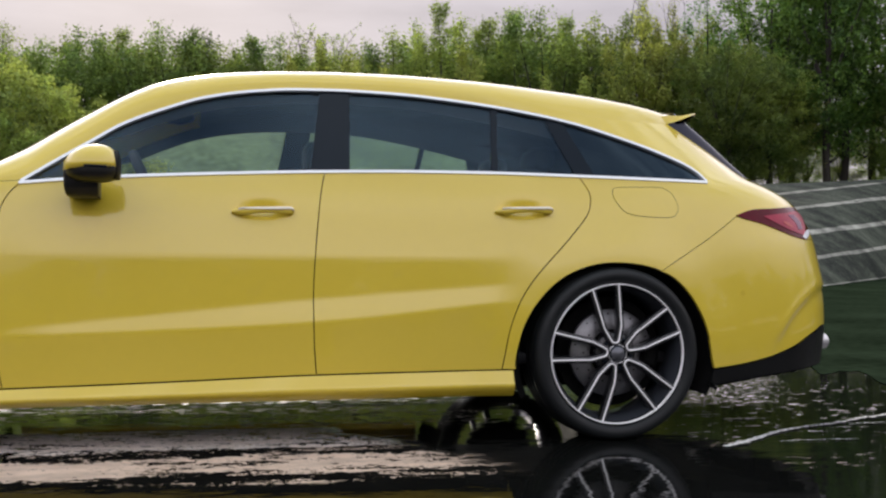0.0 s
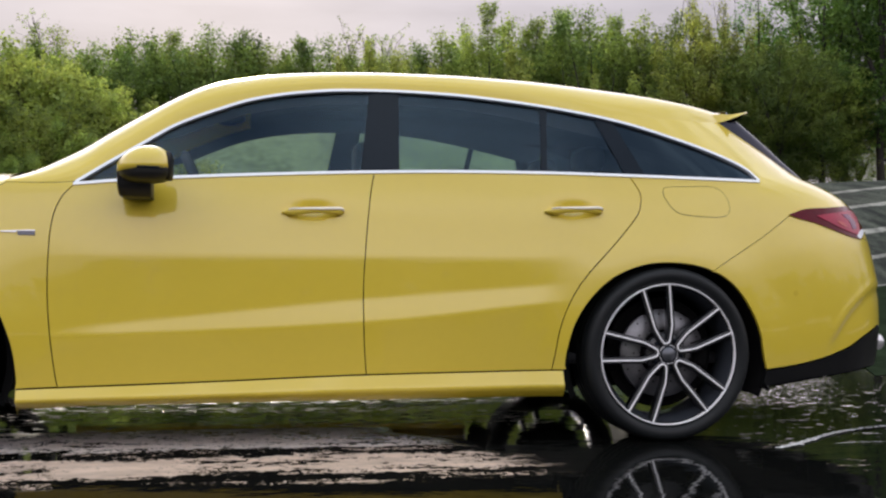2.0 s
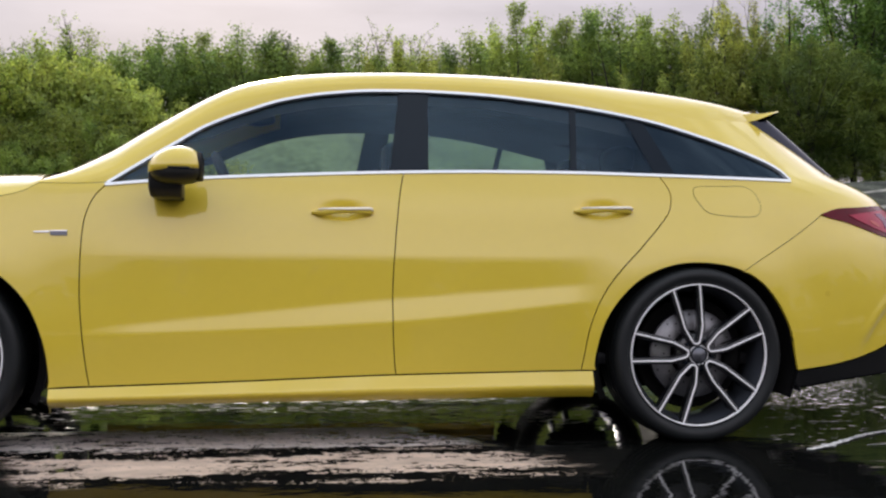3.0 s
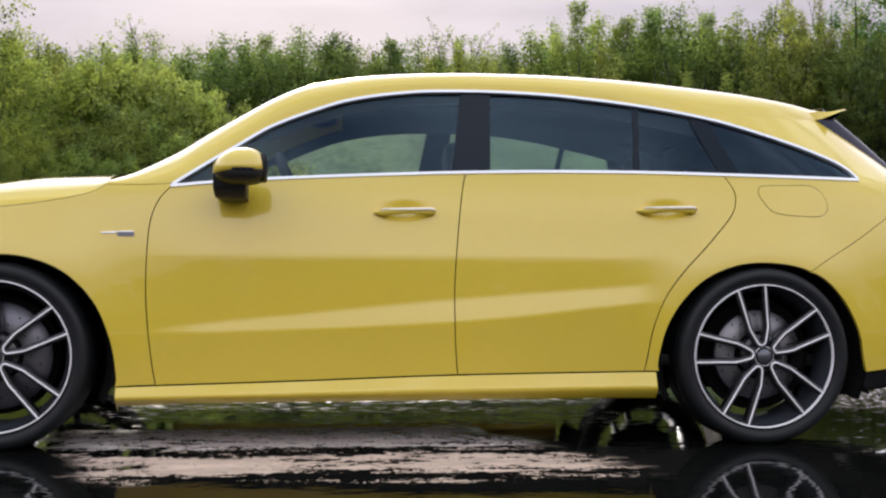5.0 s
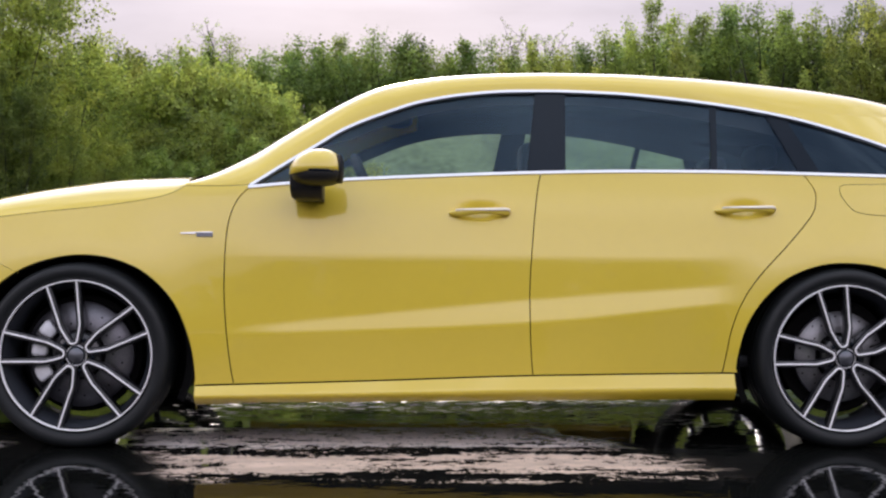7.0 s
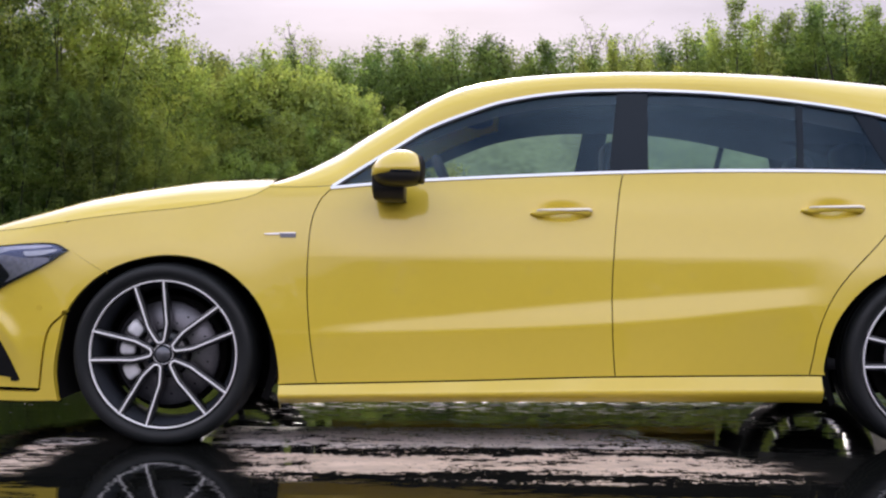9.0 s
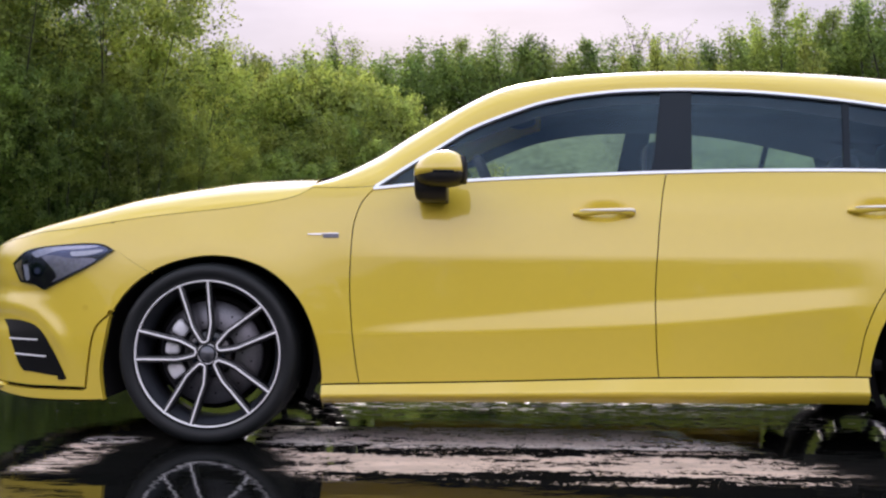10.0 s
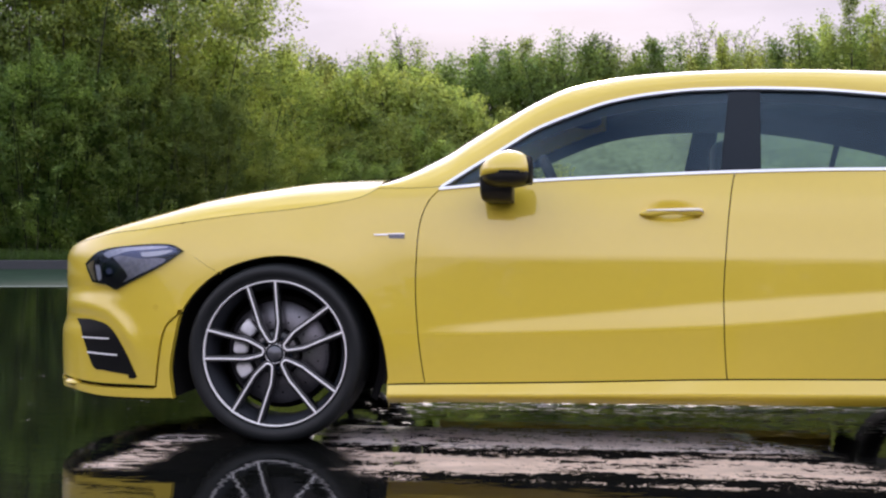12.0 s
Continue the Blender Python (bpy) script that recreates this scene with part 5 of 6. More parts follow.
# ---- lamps ----
LAMP = spline([(-0.759, 0.638), (-0.684, 0.691), (-0.537, 0.712), (-0.403, 0.716), (-0.343, 0.691)]) + spline([(-0.343, 0.691), (-0.441, 0.627), (-0.612, 0.544)])[1:] + [(-0.650, 0.562), (-0.717, 0.571)]
for far in (False, True):
    lamp = part("headlamp", skin_bmesh(LAMP, off=-0.003, gap=0.001, far=far, flange=0.01), LAMPDARK, car, "dark glass headlamp with pale reflector")
    # the bumper's yellow, mirrored in the lens, painted as a corner field
    part("bumper_reflection", skin_bmesh([(-0.748, 0.634), (-0.735, 0.644), (-0.714, 0.655), (-0.717, 0.622), (-0.702, 0.577), (-0.714, 0.579)], off=-0.0045, gap=0, far=far, flange=0), LAMPCORNER, lamp, "lamp corner with painted bumper reflection")
    part("reflector", skin_bmesh(spline([(-0.706, 0.634), (-0.694, 0.636), (-0.684, 0.632), (-0.676, 0.600), (-0.676, 0.582), (-0.692, 0.582), (-0.706, 0.634)])[:-1], off=-0.006, gap=0, far=far, flange=0), LAMPGREY, lamp, "silver lamp reflector")
    part("projector", skin_bmesh([(-0.640 + 0.030 * math.cos(a), 0.617 + 0.026 * math.sin(a)) for a in np.linspace(0, 6.0, 18)], off=-0.0065, gap=0, far=far, flange=0), GLOSSBLACK, lamp, "black projector bezel")
    part("projector_lens", skin_bmesh([(-0.640 + 0.014 * math.cos(a), 0.614 + 0.012 * math.sin(a)) for a in np.linspace(0, 6.0, 14)], off=-0.0085, gap=0, far=far, flange=0), LAMPBLUE, lamp, "grey projector lens")
    # pale and blue fields hold the sky's reflection in the lens as colour
    part("upper_sky_sheen", skin_bmesh(spline([(-0.676, 0.682), (-0.600, 0.699), (-0.500, 0.707), (-0.410, 0.709), (-0.368, 0.692), (-0.400, 0.676), (-0.500, 0.664), (-0.580, 0.660), (-0.676, 0.682)])[:-1], off=-0.0045, gap=0, far=far, flange=0), LAMPBLUE, lamp, "blue-grey lamp glass with painted sky")
    part("front_sky_sheen", skin_bmesh(spline([(-0.672, 0.677), (-0.640, 0.692), (-0.570, 0.702), (-0.440, 0.708), (-0.405, 0.703), (-0.480, 0.694), (-0.560, 0.688), (-0.620, 0.670), (-0.648, 0.662), (-0.672, 0.677)])[:-1], off=-0.0055, gap=0, far=far, flange=0), LAMPSKY, lamp, "pale sky reflection painted in the lamp")
    part("rear_reflector", skin_bmesh(spline([(-0.628, 0.664), (-0.590, 0.672), (-0.510, 0.662), (-0.440, 0.664), (-0.412, 0.656), (-0.443, 0.636), (-0.510, 0.604), (-0.578, 0.574), (-0.562, 0.598), (-0.600, 0.642), (-0.628, 0.664)])[:-1], off=-0.005, gap=0, far=far, flange=0), LAMPMID, lamp, "pale lamp reflector with painted sky sheen")
    part("daylight_strip", skin_bmesh(spline([(-0.510, 0.684), (-0.449, 0.689), (-0.394, 0.693), (-0.389, 0.687), (-0.439, 0.673), (-0.500, 0.669), (-0.510, 0.684)])[:-1], off=-0.0065, gap=0, far=far, flange=0), LAMPGREY, lamp, "pale daylight running strip")
    part("lens", skin_bmesh(LAMP, off=-0.012, gap=0.002, far=far, flange=0.01), LENS, lamp, "clear lamp lens")
    lamp = part("tail_lamp", skin_bmesh(spline([(3.234, 0.853), (3.311, 0.876), (3.419, 0.884), (3.568, 0.895), (3.632, 0.888)]) + spline([(3.647, 0.877), (3.679, 0.835), (3.625, 0.779), (3.588, 0.762)])[1:] + spline([(3.588, 0.762), (3.496, 0.779), (3.355, 0.821), (3.276, 0.838)])[1:], off=-0.005, gap=0, far=far, flange=0.012), LAMPRED, car, "dark red tail lamp")
    part("inner_lens", skin_bmesh(spline([(3.358, 0.852), (3.468, 0.866), (3.587, 0.878), (3.642, 0.859), (3.608, 0.809), (3.585, 0.781), (3.515, 0.793), (3.436, 0.819), (3.358, 0.852)])[:-1], off=-0.008, gap=0, far=far, flange=0.002), LAMPPINK, lamp, "pale red lens field")
    part("inner_lens", skin_bmesh([(3.500, 0.860), (3.545, 0.864), (3.584, 0.834), (3.578, 0.804), (3.545, 0.803), (3.538, 0.832)], off=-0.0095, gap=0, far=far, flange=0.002), LAMPPURPLE, lamp, "purple edge of the lens field")
    part("inner_lens", skin_bmesh([(3.488 + 0.026 * math.cos(a), 0.822 - 0.009 * math.cos(a) + 0.008 * math.sin(a)) for a in np.linspace(0, 5.9, 14)], off=-0.0095, gap=0, far=far, flange=0.002), LAMPSPOT, lamp, "pale pink lamp bulb field")
    part("reversing_lens", skin_bmesh([(3.566, 0.774), (3.598, 0.796), (3.640, 0.806), (3.652, 0.800), (3.618, 0.778), (3.588, 0.765)], off=-0.0095, gap=0, far=far, flange=0.003), LAMPGREY, lamp, "clear reversing lamp lens")
    intake = part("side_intake", skin_bmesh(spline([(-0.806, 0.432), (-0.714, 0.432), (-0.632, 0.406), (-0.571, 0.326), (-0.520, 0.227)]) + [(-0.532, 0.221), (-0.553, 0.222)] + spline([(-0.554, 0.235), (-0.658, 0.247), (-0.708, 0.257), (-0.748, 0.338), (-0.776, 0.405)]), off=-0.003, gap=0, far=far, flange=0.008), BLACK, car, "black bumper air intake")
    for a, b in (((-0.761, 0.365), (-0.637, 0.365)), ((-0.734, 0.310), (-0.601, 0.305))):
        part("chrome_fin", skin_bmesh(ribbon(spline([a, ((a[0] + b[0]) / 2, (a[1] + b[1]) / 2), b]), 0.0045), off=-0.012, gap=0, far=far, flange=0.012), MACHINED, intake, "chrome intake fin")
    part("grille", skin_bmesh([(x, z) for x, z in nose_line(0.37, 0.60, 8)] + [(-0.968, 0.60), (-0.966, 0.48), (-0.968, 0.37)], off=-0.004, gap=0, far=far, flange=0.01), BLACK, car, "black front grille")
    badge = part("wing_badge", skin_bmesh([(0.408, 0.7565), (0.466, 0.7565), (0.466, 0.7425), (0.411, 0.7425)], off=-0.004, gap=0, far=far, flange=0.004), BADGE, car, "small plain grey metal wing badge")
    part("badge_line", skin_bmesh([(0.354, 0.7555), (0.440, 0.7600), (0.466, 0.7598), (0.466, 0.7565), (0.405, 0.7560), (0.405, 0.7520), (0.356, 0.7525)], off=-0.0045, gap=0, far=far, flange=0.004), CHROME, badge, "bright line of the badge")
    side = -1 if not far else 1
    bm = bmesh.new()
    bmesh.ops.create_cone(bm, cap_ends=True, segments=24, radius1=0.045, radius2=0.045, depth=0.12, matrix=Matrix.Translation((3.704, MID + side * 0.56, 0.342)) @ Matrix.Rotation(radians(90), 4, "Y") @ Matrix.Diagonal((0.75, 1.3, 1, 1)))
    part("exhaust_tip", bm, CHROME, car, "chrome exhaust tip")

for far in (False, True):
    bm = bmesh.new()
    bmesh.ops.create_uvsphere(bm, u_segments=20, v_segments=12, radius=1, matrix=Matrix.Translation((-0.826, float(skin(-0.826, 0.188)) + (0.012), 0.187)) @ Matrix.Rotation(radians(-48), 4, "Z") @ Matrix.Diagonal((0.055, 0.030, 0.0135, 1)))
    if far:
        bmesh.ops.transform(bm, matrix=Matrix.Translation((0, 2 * MID, 0)) @ Matrix.Diagonal((1, -1, 1, 1)), verts=bm.verts)
        bmesh.ops.reverse_faces(bm, faces=bm.faces)
    part("lip_end", bm, YELLOW, car, "rounded end of the front lip")

# parking sensors, flush in the bumpers
for sx, sz in ((3.244, 0.552), (-0.447, 0.485)):
    for far in (False, True):
        part("parking_sensor", skin_bmesh([(sx + 0.0105 * math.cos(a), sz + 0.0105 * math.sin(a)) for a in np.linspace(0, 5.9, 16)], off=-0.0012, gap=0, far=far, flange=0.0015, step=0.05, zstep=0.05), SENSOR, car, "painted parking sensor")

# ---- handles and mirrors ----
def handle(x0, x1, z, parent, far):
    """A grip that tapers towards the front, thick at both feet, with a bright strip along its top edge."""
    base = (float(skin(x0 - 0.02, z)) + float(skin(x1 + 0.02, z))) / 2

    def turned_over(bm):
        bmesh.ops.holes_fill(bm, edges=[e for e in bm.edges if e.is_boundary])
        bmesh.ops.recalc_face_normals(bm, faces=bm.faces)
        if far:
            bmesh.ops.transform(bm, matrix=Matrix.Translation((0, 2 * MID, 0)) @ Matrix.Diagonal((1, -1, 1, 1)), verts=bm.verts)
            bmesh.ops.reverse_faces(bm, faces=bm.faces)
        return bm

    def shape(t):
        """Height of the top and bottom edges over the middle line, and how far the grip stands out."""
        tip = min(1.0, (t / 0.16)) ** 0.7
        end = math.sqrt(max(1 - (max(t - 0.90, 0) / 0.10) ** 2, 0.0))
        top = (0.003 + 0.010 * tip) * end
        foot = 0.006 + 0.012 * abs(2 * t - 1.05) ** 1.6
        low = min(foot, 0.004 + 0.06 * t) * end
        return top, low, 0.012 + 0.018 * (1 - abs(2 * t - 1) ** 2.5)

    bm = bmesh.new()
    rows = []
    for t in np.linspace(0, 1, 29):
        x = x0 + (x1 - x0) * t
        top, low, out = shape(float(t))
        zz = z + 0.007 * t
        back = base + 0.006 if abs(2 * t - 1.03) > 0.62 else base - out + 0.014
        rows.append([(x, base - out + dy, zz + dz) for dy, dz in ((0.004, top), (0.0, top * 0.6), (0.0, -low * 0.5), (0.005, -low))] + [(x, back, zz - low * 0.8), (x, back, zz + top * 0.8)])
    grid(bm, rows, closed=True)
    ob = part("door_handle", turned_over(bm), YELLOW, parent, "yellow door handle with chrome strip")
    bm = bmesh.new()
    rows = []
    for t in np.linspace(0.10, 0.985, 24):
        x = x0 + (x1 - x0) * t
        top, low, out = shape(float(t))
        zz = z + 0.007 * t
        thick = 0.0015 + 0.0075 * min(1.0, (t - 0.08) / 0.55)
        rows.append([(x, base - out - 0.0025, zz + top - thick), (x, base - out - 0.0025, zz + top * 0.7), (x, base - out + 0.002, zz + top + 0.002), (x, base - out + 0.008, zz + top + 0.001), (x, base - out + 0.008, zz + top - thick)])
    grid(bm, rows, closed=True)
    part("chrome_strip", turned_over(bm), SATIN, ob, "chrome handle strip")


for far in (False, True):
    handle(1.299, 1.520, 0.833, front_doors[far], far)
    handle(2.259, 2.482, 0.850, rear_doors[far], far)


def super_dome(bm, c, r, z_from, z_to, nx=24, nz=12, power=2.6):
    """A rounded housing between two heights."""
    rows = []
    for k in np.linspace(0, 1, nz):
        z = z_from + (z_to - z_from) * (1 - (1 - k) ** 2 if z_to > z_from else k)
        h = (z - c[2]) / r[2]
        w = max(1 - abs(h) ** power, 0.0) ** (1 / power)
        rows.append([(c[0] + r[0] * w * math.copysign(abs(math.cos(a)) ** 0.9, math.cos(a)), c[1] + r[1] * w * math.copysign(abs(math.sin(a)) ** 0.9, math.sin(a)), z) for a in np.linspace(0, 2 * math.pi, nx, endpoint=False)])
    grid(bm, rows, closed=True)
    bmesh.ops.holes_fill(bm, edges=[e for e in bm.edges if e.is_boundary])
    bmesh.ops.remove_doubles(bm, verts=bm.verts, dist=1e-5)
    bmesh.ops.recalc_face_normals(bm, faces=bm.faces)


for far in (False, True):
    flip = Matrix.Translation((0, 2 * MID, 0)) @ Matrix.Diagonal((1, -1, 1, 1)) if far else Matrix.Identity(4)

    def placed(bm):
        bmesh.ops.transform(bm, matrix=flip, verts=bm.verts)
        if far:
            bmesh.ops.reverse_faces(bm, faces=bm.faces)
        return bm
    bm = bmesh.new()
    super_dome(bm, (0.836, -0.125, 0.9610), (0.092, 0.10, 0.0810), 0.966, 1.0415, power=2.5, nx=32)
    for v in bm.verts:
        rise_k = (v.co.z - 0.966) / 0.0755
        v.co.x += 0.030 * rise_k ** 1.5 * (1 - (v.co.x - 0.836) / 0.092) / 2
        if rise_k < 0.02:
            v.co.z -= 0.012 * (1 - float(smooth(0.75, 0.83, v.co.x)))
    mirror = part("door_mirror", placed(bm), YELLOW, car, "yellow door mirror with black lower half")
    bm = bmesh.new()
    super_dome(bm, (0.840, -0.125, 0.9600), (0.089, 0.098, 0.0455), 0.9690, 0.9155)
    part("lower_cap", placed(bm), MIRRORBLACK, mirror, "black lower mirror cap")
    bm = bmesh.new()
    grid(bm, [[(0.747, -0.15, 0.9595), (0.858, -0.15, 0.9425), (0.858, 0.03, 0.9425), (0.747, 0.03, 0.9595)], [(0.747, -0.14, 0.9025), (0.858, -0.14, 0.9025), (0.858, 0.05, 0.9025), (0.747, 0.05, 0.9025)], [(0.752, -0.11, 0.8735), (0.857, -0.11, 0.8695), (0.857, 0.06, 0.8695), (0.752, 0.06, 0.8735)], [(0.772, -0.09, 0.8675), (0.852, -0.09, 0.8675), (0.852, 0.06, 0.8675), (0.772, 0.06, 0.8675)]], closed=True)
    bmesh.ops.holes_fill(bm, edges=[e for e in bm.edges if e.is_boundary])
    bmesh.ops.recalc_face_normals(bm, faces=bm.faces)
    bmesh.ops.bevel(bm, geom=bm.edges[:], offset=0.008, segments=2, affect="EDGES", profile=0.5)
    part("mirror_foot", placed(bm), MIRRORBLACK, mirror, "black mirror foot")
    bm = bmesh.new()
    block(bm, 0.893, 0.912, -0.15, -0.09, 0.945, 1.000, 0.004)
    part("mirror_glass", placed(bm), CHROME, mirror, "silvered mirror glass")
    bm = bmesh.new()
    super_dome(bm, (0.909, -0.120, 0.9690), (0.0205, 0.066, 0.0600), 0.928, 1.022, power=2.4)
    part("mirror_bezel", placed(bm), BLACK, mirror, "black mirror glass surround")
    bm = bmesh.new()
    rows = []
    for t in np.linspace(0, 1, 12):
        x = 0.815 + 0.085 * t
        q = math.sqrt(max(1 - ((x - 0.838) / 0.0935) ** 2, 0.0))
        rows.append([(x, -0.125 - 0.1015 * q, 0.9640 - 0.004 * t), (x, -0.125 - 0.1015 * q, 0.9700), (x, -0.125 - 0.09 * q, 0.9705), (x, -0.125 - 0.09 * q, 0.9630 - 0.004 * t)])
    grid(bm, rows, closed=True)
    bmesh.ops.holes_fill(bm, edges=[e for e in bm.edges if e.is_boundary])
    bmesh.ops.recalc_face_normals(bm, faces=bm.faces)
    part("indicator", placed(bm), GLOSSBLACK, mirror, "dark side indicator strip")

# ---- wheels ----
def bar(bm, line, w0, w1, y0, y1):
    """A bar along a line of (x, z), w wide, between the depths y0 (front) and y1."""
    rows = []
    for i, p in enumerate(line):
        a, b = Vector(line[max(i - 1, 0)]), Vector(line[min(i + 1, len(line) - 1)])
        d = (b - a).normalized()
        nx, nz = -d.y, d.x
        rows.append([(p[0] + nx * w1 / 2, y1, p[1] + nz * w1 / 2), (p[0] + nx * w0 / 2, y0 + 0.002, p[1] + nz * w0 / 2), (p[0] + nx * w0 * 0.38, y0, p[1] + nz * w0 * 0.38), (p[0] - nx * w0 * 0.38, y0, p[1] - nz * w0 * 0.38), (p[0] - nx * w0 / 2, y0 + 0.002, p[1] - nz * w0 / 2), (p[0] - nx * w1 / 2, y1, p[1] - nz * w1 / 2)])
    grid(bm, rows, closed=True)
    bmesh.ops.holes_fill(bm, edges=[e for e in bm.edges if e.is_boundary])
    bmesh.ops.recalc_face_normals(bm, faces=bm.faces)


def spoke_line(turn, side):
    pts = [(0.0420, 0.0), (0.0440, 0.0080), (0.0500, 0.0135), (0.0750, 0.0238), (0.0960, 0.0312), (0.1040, 0.0336), (0.1130, 0.0352), (0.150, 0.0392), (0.259, 0.0525)]
    if side < 0:
        pts = [(r, -w) for r, w in pts]
    line = spline(pts, 5)
    c, s = math.cos(turn), math.sin(turn)
    return [(r * c - w * s, r * s + w * c) for r, w in line]


def wheel(x, front, far):
    hub_y = 0.0 if not far else 2 * MID
    root = new("wheel")
    root.parent = car
    tagged(root, label="black alloy wheel with bright machined spokes")
    root.location = (x, hub_y, HUB)
    root.rotation_euler = (0, 0, math.pi if far else 0)
    bm = bmesh.new()
    lathe(bm, [(0.262, 0.016), (0.268, 0.004), (0.280, -0.006), (0.296, -0.010), (0.309, -0.006), (0.3185, 0.006), (0.3235, 0.022), (0.3248, 0.05), (0.3250, 0.113), (0.3248, 0.175), (0.3235, 0.204), (0.312, 0.225), (0.285, 0.235), (0.262, 0.220)], 96)
    tyre = part("tyre", bm, RUBBER, root, "black low-profile tyre")
    bm = bmesh.new()
    for r in (0.3255,):
        for y in (0.055, 0.095, 0.135, 0.175):
            lathe_rows = [[(rr * math.cos(a), yy, rr * math.sin(a)) for a in np.linspace(0, 2 * math.pi, 72, endpoint=False)] for rr, yy in ((0.3235, y - 0.012), (0.3262, y - 0.010), (0.3262, y + 0.010), (0.3235, y + 0.012))]
            grid(bm, lathe_rows, closed=True)
    bmesh.ops.recalc_face_normals(bm, faces=bm.faces)
    part("tread_rib", bm, RUBBER, tyre)
    bm = bmesh.new()
    lathe(bm, [(0.252, 0.010), (0.246, 0.030), (0.236, 0.055), (0.232, 0.10), (0.235, 0.18), (0.255, 0.205), (0.258, 0.21), (0.240, 0.20), (0.236, 0.18)], 80)
    rim = part("rim", bm, BARREL, root, "rim barrel greyed for reflected sky")
    bm = bmesh.new()
    lathe(bm, [(0.2575, 0.014), (0.2578, 0.0040), (0.2592, -0.0015), (0.2618, -0.002), (0.2638, 0.004), (0.2638, 0.014)], 96)
    part("rim_lip", bm, MACHINED, rim, "bright machined rim lip")
    for k in range(5):
        turn = radians(101.5 + 72 * k) if not far else radians(78.5 + 72 * k)
        bm = bmesh.new()
        for side in (1, -1):
            bar(bm, spoke_line(turn, side), 0.023, 0.029, 0.006, 0.040)
        sp = part("spoke", bm, RIMBLACK, root, "black twin spoke")
        bm = bmesh.new()
        for side in (1, -1):
            bar(bm, spoke_line(turn, side), 0.0064, 0.0074, 0.0015, 0.008)
        part("machined_face", bm, MACHINED, sp, "bright machined spoke edge")
        b2 = bmesh.new()
        mid = turn + radians(36)
        bmesh.ops.create_cone(b2, cap_ends=True, segments=6, radius1=0.0085, radius2=0.0075, depth=0.016, matrix=Matrix.Translation((0.056 * math.cos(mid), 0.022, 0.056 * math.sin(mid))) @ Matrix.Rotation(radians(90), 4, "X"))
        part("wheel_bolt", b2, GLOSSBLACK, root, "dark wheel bolt")
    bm = bmesh.new()
    lathe(bm, [(0.0005, 0.030), (0.075, 0.030), (0.082, 0.040), (0.078, 0.060), (0.0005, 0.062)], 48)
    part("hub_plate", bm, RIMBLACK, root, "black hub plate")
    bm = bmesh.new()
    lathe(bm, [(0.0005, 0.004), (0.026, 0.005), (0.033, 0.009), (0.036, 0.016), (0.036, 0.034)], 40)
    cap = part("centre_cap", bm, GLOSSBLACK, root, "dark centre cap")
    bm = bmesh.new()
    lathe(bm, [(0.0335, 0.010), (0.0338, 0.006), (0.0362, 0.007), (0.0366, 0.014)], 40)
    part("cap_ring", bm, CHROME, cap, "thin metal cap ring")
    bm = bmesh.new()
    lathe(bm, [(0.0005, 0.0012), (0.026, 0.0032), (0.028, 0.008)], 28)
    part("cap_mark", bm, BADGE, cap, "plain grey cap mark")
    # brake
    rd = 0.186 if front else 0.164
    bm = bmesh.new()
    lathe(bm, [(0.085, 0.075), (rd, 0.075), (rd + 0.001, 0.078), (rd, 0.098), (0.085, 0.098)], 64)
    disc = part("brake_disc", bm, DISC if front else DISC_REAR, root, "drilled steel brake disc")
    bm = bmesh.new()
    for k in range(30):
        a = 2 * math.pi * k / 30
        r = (0.112, 0.130, 0.148)[k % 3]
        bmesh.ops.create_circle(bm, cap_ends=True, segments=8, radius=0.0035, matrix=Matrix.Translation((r * math.cos(a), 0.0742, r * math.sin(a))) @ Matrix.Rotation(radians(90), 4, "X"))
    tagged(part("disc_hole", bm, SHADE, disc, "dark drilled holes"), kind="stuff")
    bm = bmesh.new()
    lathe(bm, [(0.0005, 0.066), (0.086, 0.066), (0.088, 0.074), (0.088, 0.10)], 40)
    part("disc_bell", bm, SHADE, disc, "dark disc bell")
    bm = bmesh.new()
    rs = 0.150 if far else 0.186
    lathe(bm, [(0.080, 0.118), (rs - 0.001, 0.118), (rs + 0.020, 0.112), (rs + 0.022, 0.116), (rs, 0.122), (0.080, 0.122)], 48)
    part("dust_shield", bm, SHADE, root, "dark dust shield behind the disc")
    bm = bmesh.new()
    side = (math.pi if front else 0.0) if not far else (0.0 if front else math.pi)
    span = 0.74 if front else 0.32
    r0, r1 = (0.098, 0.180) if front else (0.118, 0.178)
    rows = []
    for a in np.linspace(side - span, side + span, 14):
        e = 1 - 0.25 * abs((a - side) / span) ** 4
        rows.append([(r * math.cos(a), y, r * math.sin(a)) for r, y in ((r0, 0.072), (r0 + 0.006, 0.062 - 0.010 * e), (r1 - 0.01, 0.060 - 0.012 * e), (r1 * (0.97 + 0.03 * e), 0.072), (r1, 0.12), (r0, 0.12))])
    grid(bm, rows, closed=True)
    bmesh.ops.holes_fill(bm, edges=[e for e in bm.edges if e.is_boundary])
    bmesh.ops.recalc_face_normals(bm, faces=bm.faces)
    # the front body is dark to stand for shade between the blocks
    caliper = part("brake_caliper", bm, RIMBLACK if front else SHADE, root, "caliper darkened as shade round its silver blocks" if front else "dark brake caliper")
    # raised silver blocks over the pistons
    up = -1 if side > 1 else 1
    for mid, half in ((0.68, 0.19), (0.12, 0.17), (-0.47, 0.21)) if front else ():
        bm = bmesh.new()
        rows = []
        for t in np.linspace(-1, 1, 11):
            a = side + up * (mid + half * t)
            inner, outer, y = 0.106 + 0.010 * t**4, 0.168 - 0.010 * t**4, 0.040 + 0.006 * t**4
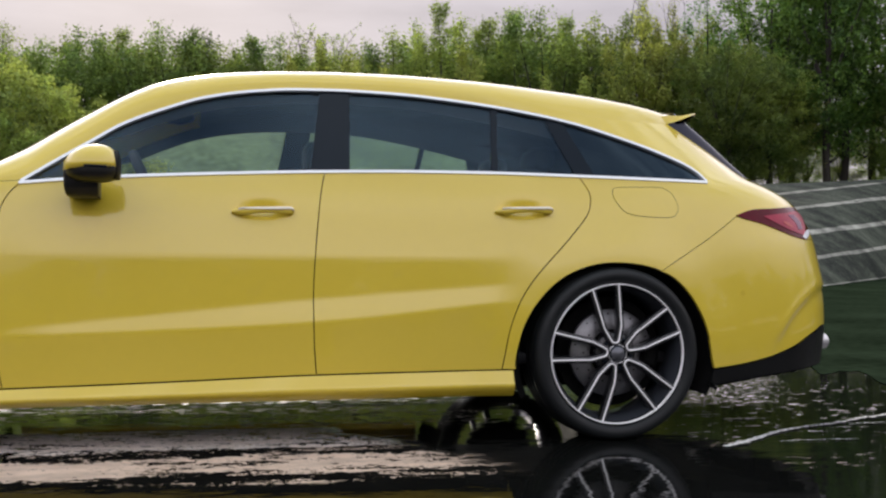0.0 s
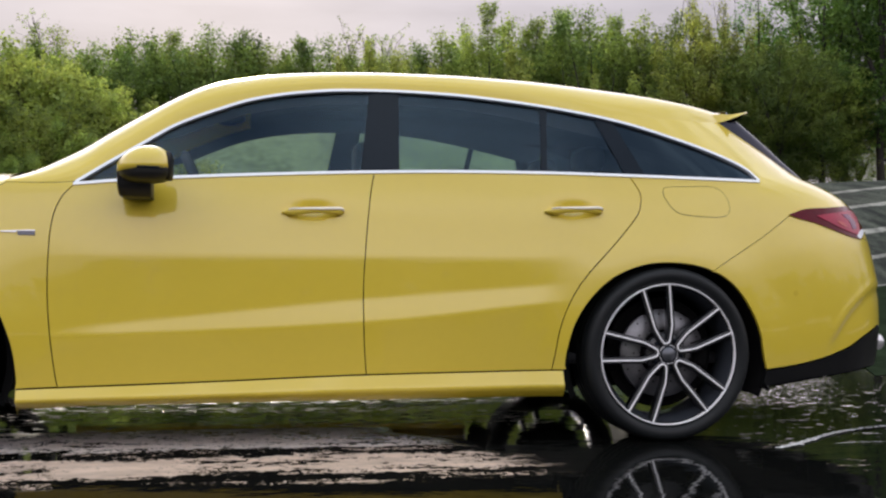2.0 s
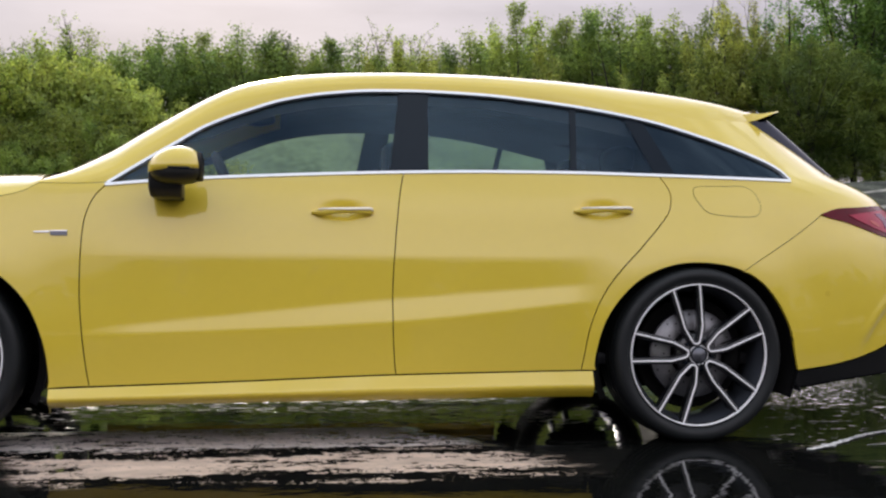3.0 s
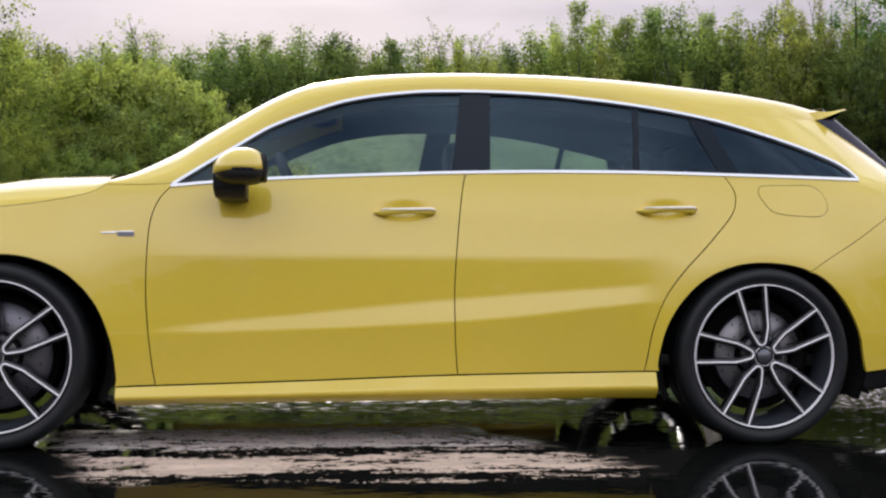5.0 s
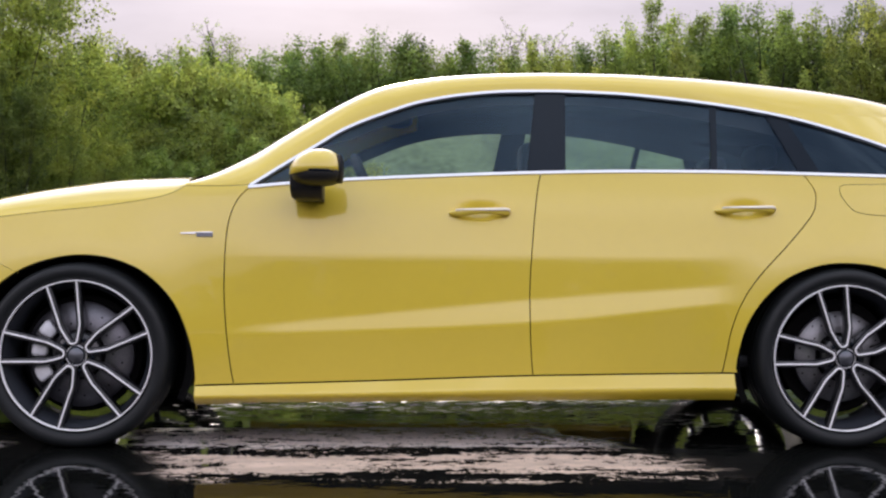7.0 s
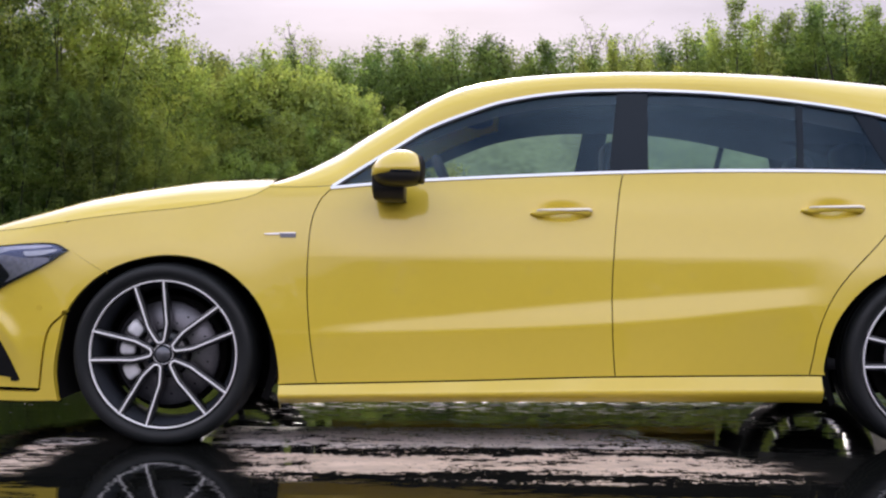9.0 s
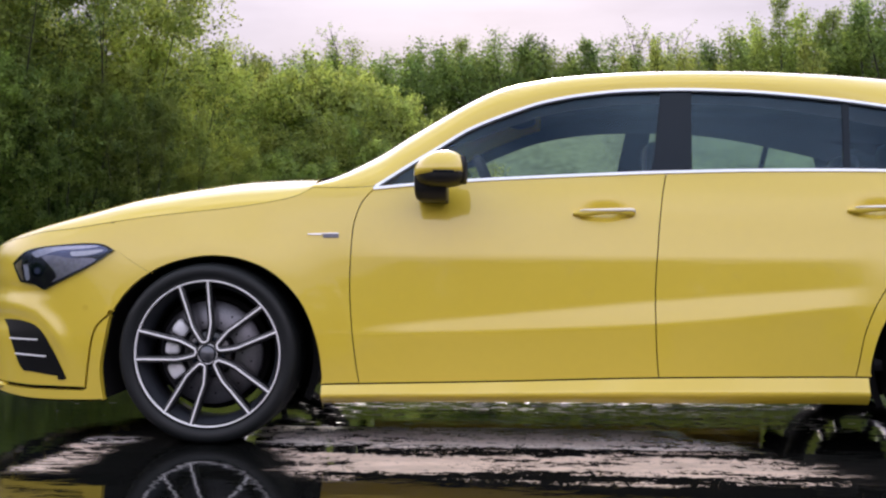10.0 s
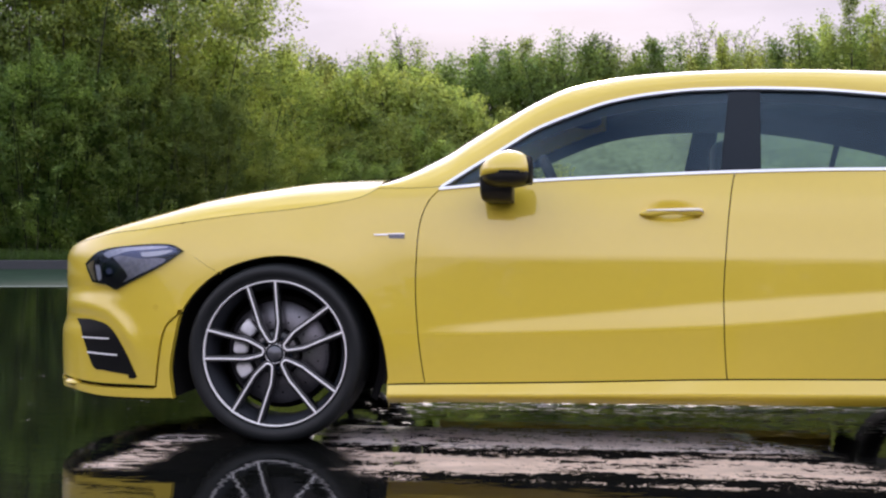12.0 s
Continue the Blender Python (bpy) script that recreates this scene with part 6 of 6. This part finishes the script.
            rows.append([(r * math.cos(a), d, r * math.sin(a)) for r, d in ((inner, 0.060), (inner + 0.004, y + 0.004), (inner + 0.010, y), (outer - 0.014, y), (outer - 0.004, y + 0.007), (outer, 0.062))])
        grid(bm, rows)
        bmesh.ops.holes_fill(bm, edges=[e for e in bm.edges if e.is_boundary])
        bmesh.ops.recalc_face_normals(bm, faces=bm.faces)
        part("caliper_block", bm, CALIPER, caliper, "bright silver caliper block")
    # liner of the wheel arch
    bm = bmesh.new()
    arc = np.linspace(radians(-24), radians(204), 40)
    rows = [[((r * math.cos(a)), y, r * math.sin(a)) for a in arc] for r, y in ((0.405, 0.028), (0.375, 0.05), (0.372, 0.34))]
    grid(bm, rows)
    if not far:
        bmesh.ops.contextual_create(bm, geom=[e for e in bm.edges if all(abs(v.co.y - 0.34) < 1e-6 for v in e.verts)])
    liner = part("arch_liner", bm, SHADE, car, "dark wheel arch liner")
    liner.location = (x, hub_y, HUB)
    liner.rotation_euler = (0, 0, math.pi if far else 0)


for wx, is_front in ((0.0, True), (BASE, False)):
    for far in (False, True):
        wheel(wx, is_front, far)

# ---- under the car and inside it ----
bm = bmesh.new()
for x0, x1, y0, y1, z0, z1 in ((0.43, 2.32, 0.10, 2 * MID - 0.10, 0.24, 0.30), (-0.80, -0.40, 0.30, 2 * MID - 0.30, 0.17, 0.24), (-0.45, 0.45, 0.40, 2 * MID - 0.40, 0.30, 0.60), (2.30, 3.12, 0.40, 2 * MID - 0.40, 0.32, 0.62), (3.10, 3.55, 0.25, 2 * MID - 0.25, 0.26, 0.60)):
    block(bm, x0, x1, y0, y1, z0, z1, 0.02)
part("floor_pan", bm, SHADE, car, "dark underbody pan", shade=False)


def seat(x, y, bench=False):
    w = 0.62 if bench else 0.25
    root = new("car_seat")
    root.parent = car
    root.location = (x, y, 0)
    tagged(root, label="dark leather rear bench" if bench else "dark leather car seat")
    bm = bmesh.new()
    block(bm, -0.26, 0.24, -w, w, 0.34, 0.50, 0.04)
    part("seat_cushion", bm, SEATCLOTH, root)
    bm = bmesh.new()
    rows = []
    for k in np.linspace(0, 1, 14):
        z = 0.42 + 0.60 * k
        cx = 0.17 + 0.22 * k
        ww = w * (1 - 0.22 * k**3)
        th = 0.075 * (1 - 0.35 * k)
        rows.append([(cx + th * math.copysign(abs(math.cos(a)) ** 0.7, math.cos(a)), ww * math.copysign(abs(math.sin(a)) ** 0.5, math.sin(a)), z) for a in np.linspace(0, 2 * math.pi, 24, endpoint=False)])
    grid(bm, rows, closed=True)
    bmesh.ops.holes_fill(bm, edges=[e for e in bm.edges if e.is_boundary])
    bmesh.ops.recalc_face_normals(bm, faces=bm.faces)
    part("backrest", bm, SEATCLOTH, root)
    for hy in ((-0.36, 0.36) if bench else (0.0,)):
        bm = bmesh.new()
        block(bm, 0.355, 0.445, hy - 0.13, hy + 0.13, 1.03, 1.19 if not bench else 1.13, 0.035)
        block(bm, 0.392, 0.408, hy - 0.07, hy - 0.055, 0.98, 1.05)
        block(bm, 0.392, 0.408, hy + 0.055, hy + 0.07, 0.98, 1.05)
        part("headrest", bm, SEATCLOTH, root)


seat(1.33, MID - 0.36)
seat(1.33, MID + 0.36)
seat(2.17, MID, bench=True)
bm = bmesh.new()
rows = []
for y in np.linspace(0.16, 2 * MID - 0.16, 12):
    rows.append([(0.52, y, 0.90), (0.66, y, 0.945), (0.80, y, 0.94), (0.90, y, 0.90), (0.88, y, 0.75), (0.80, y, 0.60), (0.55, y, 0.60)])
grid(bm, rows, closed=True)
bmesh.ops.holes_fill(bm, edges=[e for e in bm.edges if e.is_boundary])
bmesh.ops.recalc_face_normals(bm, faces=bm.faces)
part("dashboard", bm, CABIN, car, "dark dashboard")
bm = bmesh.new()
tilt = Matrix.Translation((1.02, MID - 0.36, 0.90)) @ Matrix.Rotation(radians(66), 4, "Y")
rows = []
for a in np.linspace(0, 2 * math.pi, 36, endpoint=False):
    rows.append([tuple(tilt @ Vector(((0.175 + 0.021 * math.cos(b)) * math.cos(a), (0.175 + 0.021 * math.cos(b)) * math.sin(a), 0.021 * math.sin(b)))) for b in np.linspace(0, 2 * math.pi, 10, endpoint=False)])
grid(bm, rows + [rows[0]], closed=True)
bmesh.ops.remove_doubles(bm, verts=bm.verts, dist=1e-5)
bmesh.ops.create_cube(bm, size=1, matrix=tilt @ Matrix.Diagonal((0.10, 0.32, 0.03, 1)))
bmesh.ops.recalc_face_normals(bm, faces=bm.faces)
part("steering_wheel", bm, CABIN, car, "dark steering wheel")
bm = bmesh.new()
grid(bm, [[(px, py + (0.03 if py < MID else -0.03) * (1 if abs(py - MID) > 0.3 else 0), pz - 0.035) for px, py, pz in mirrored(s)[2:-2]] for x, s in SECTIONS if x >= 1.2])
part("headliner", bm, CABIN, car, "dark headliner")
both_sides("roof_rail_trim", along(top_line, 0.80, 3.0, 40) + [(x, z - 0.055 - 0.03 * float(smooth(1.9, 2.6, x))) for x, z in along(top_line, 3.0, 0.95, 40)], CABIN, "dark roof rail lining", shell=False, off=0.06, gap=0, flange=0, step=0.06, zstep=0.06)
bm = bmesh.new()
rows = []
for t in np.linspace(0, 1, 9):
    e = 0.35 + 0.65 * math.sin(math.pi * (0.15 + 0.7 * t))
    c = Vector((1.065 + 0.11 * t, MID - 0.13 + 0.20 * t, 1.232 + 0.022 * t))
    rows.append([tuple(c + Vector((0.012 * math.cos(a), -0.012 * math.cos(a), 0.030 * e * math.sin(a)))) for a in np.linspace(0, 2 * math.pi, 12, endpoint=False)])
grid(bm, rows, closed=True)
bmesh.ops.holes_fill(bm, edges=[e for e in bm.edges if e.is_boundary])
bmesh.ops.recalc_face_normals(bm, faces=bm.faces)
part("inner_mirror", bm, CABIN, car, "dark interior mirror")
bm = bmesh.new()
block(bm, 2.55, 3.25, 0.16, 2 * MID - 0.16, 0.86, 0.89, 0.01)
part("luggage_cover", bm, CABIN, car, "dark luggage cover")
bm = bmesh.new()
block(bm, 0.45, 3.2, 0.12, 2 * MID - 0.12, 0.28, 0.32)
part("cabin_floor", bm, CABIN, car, "dark cabin carpet")
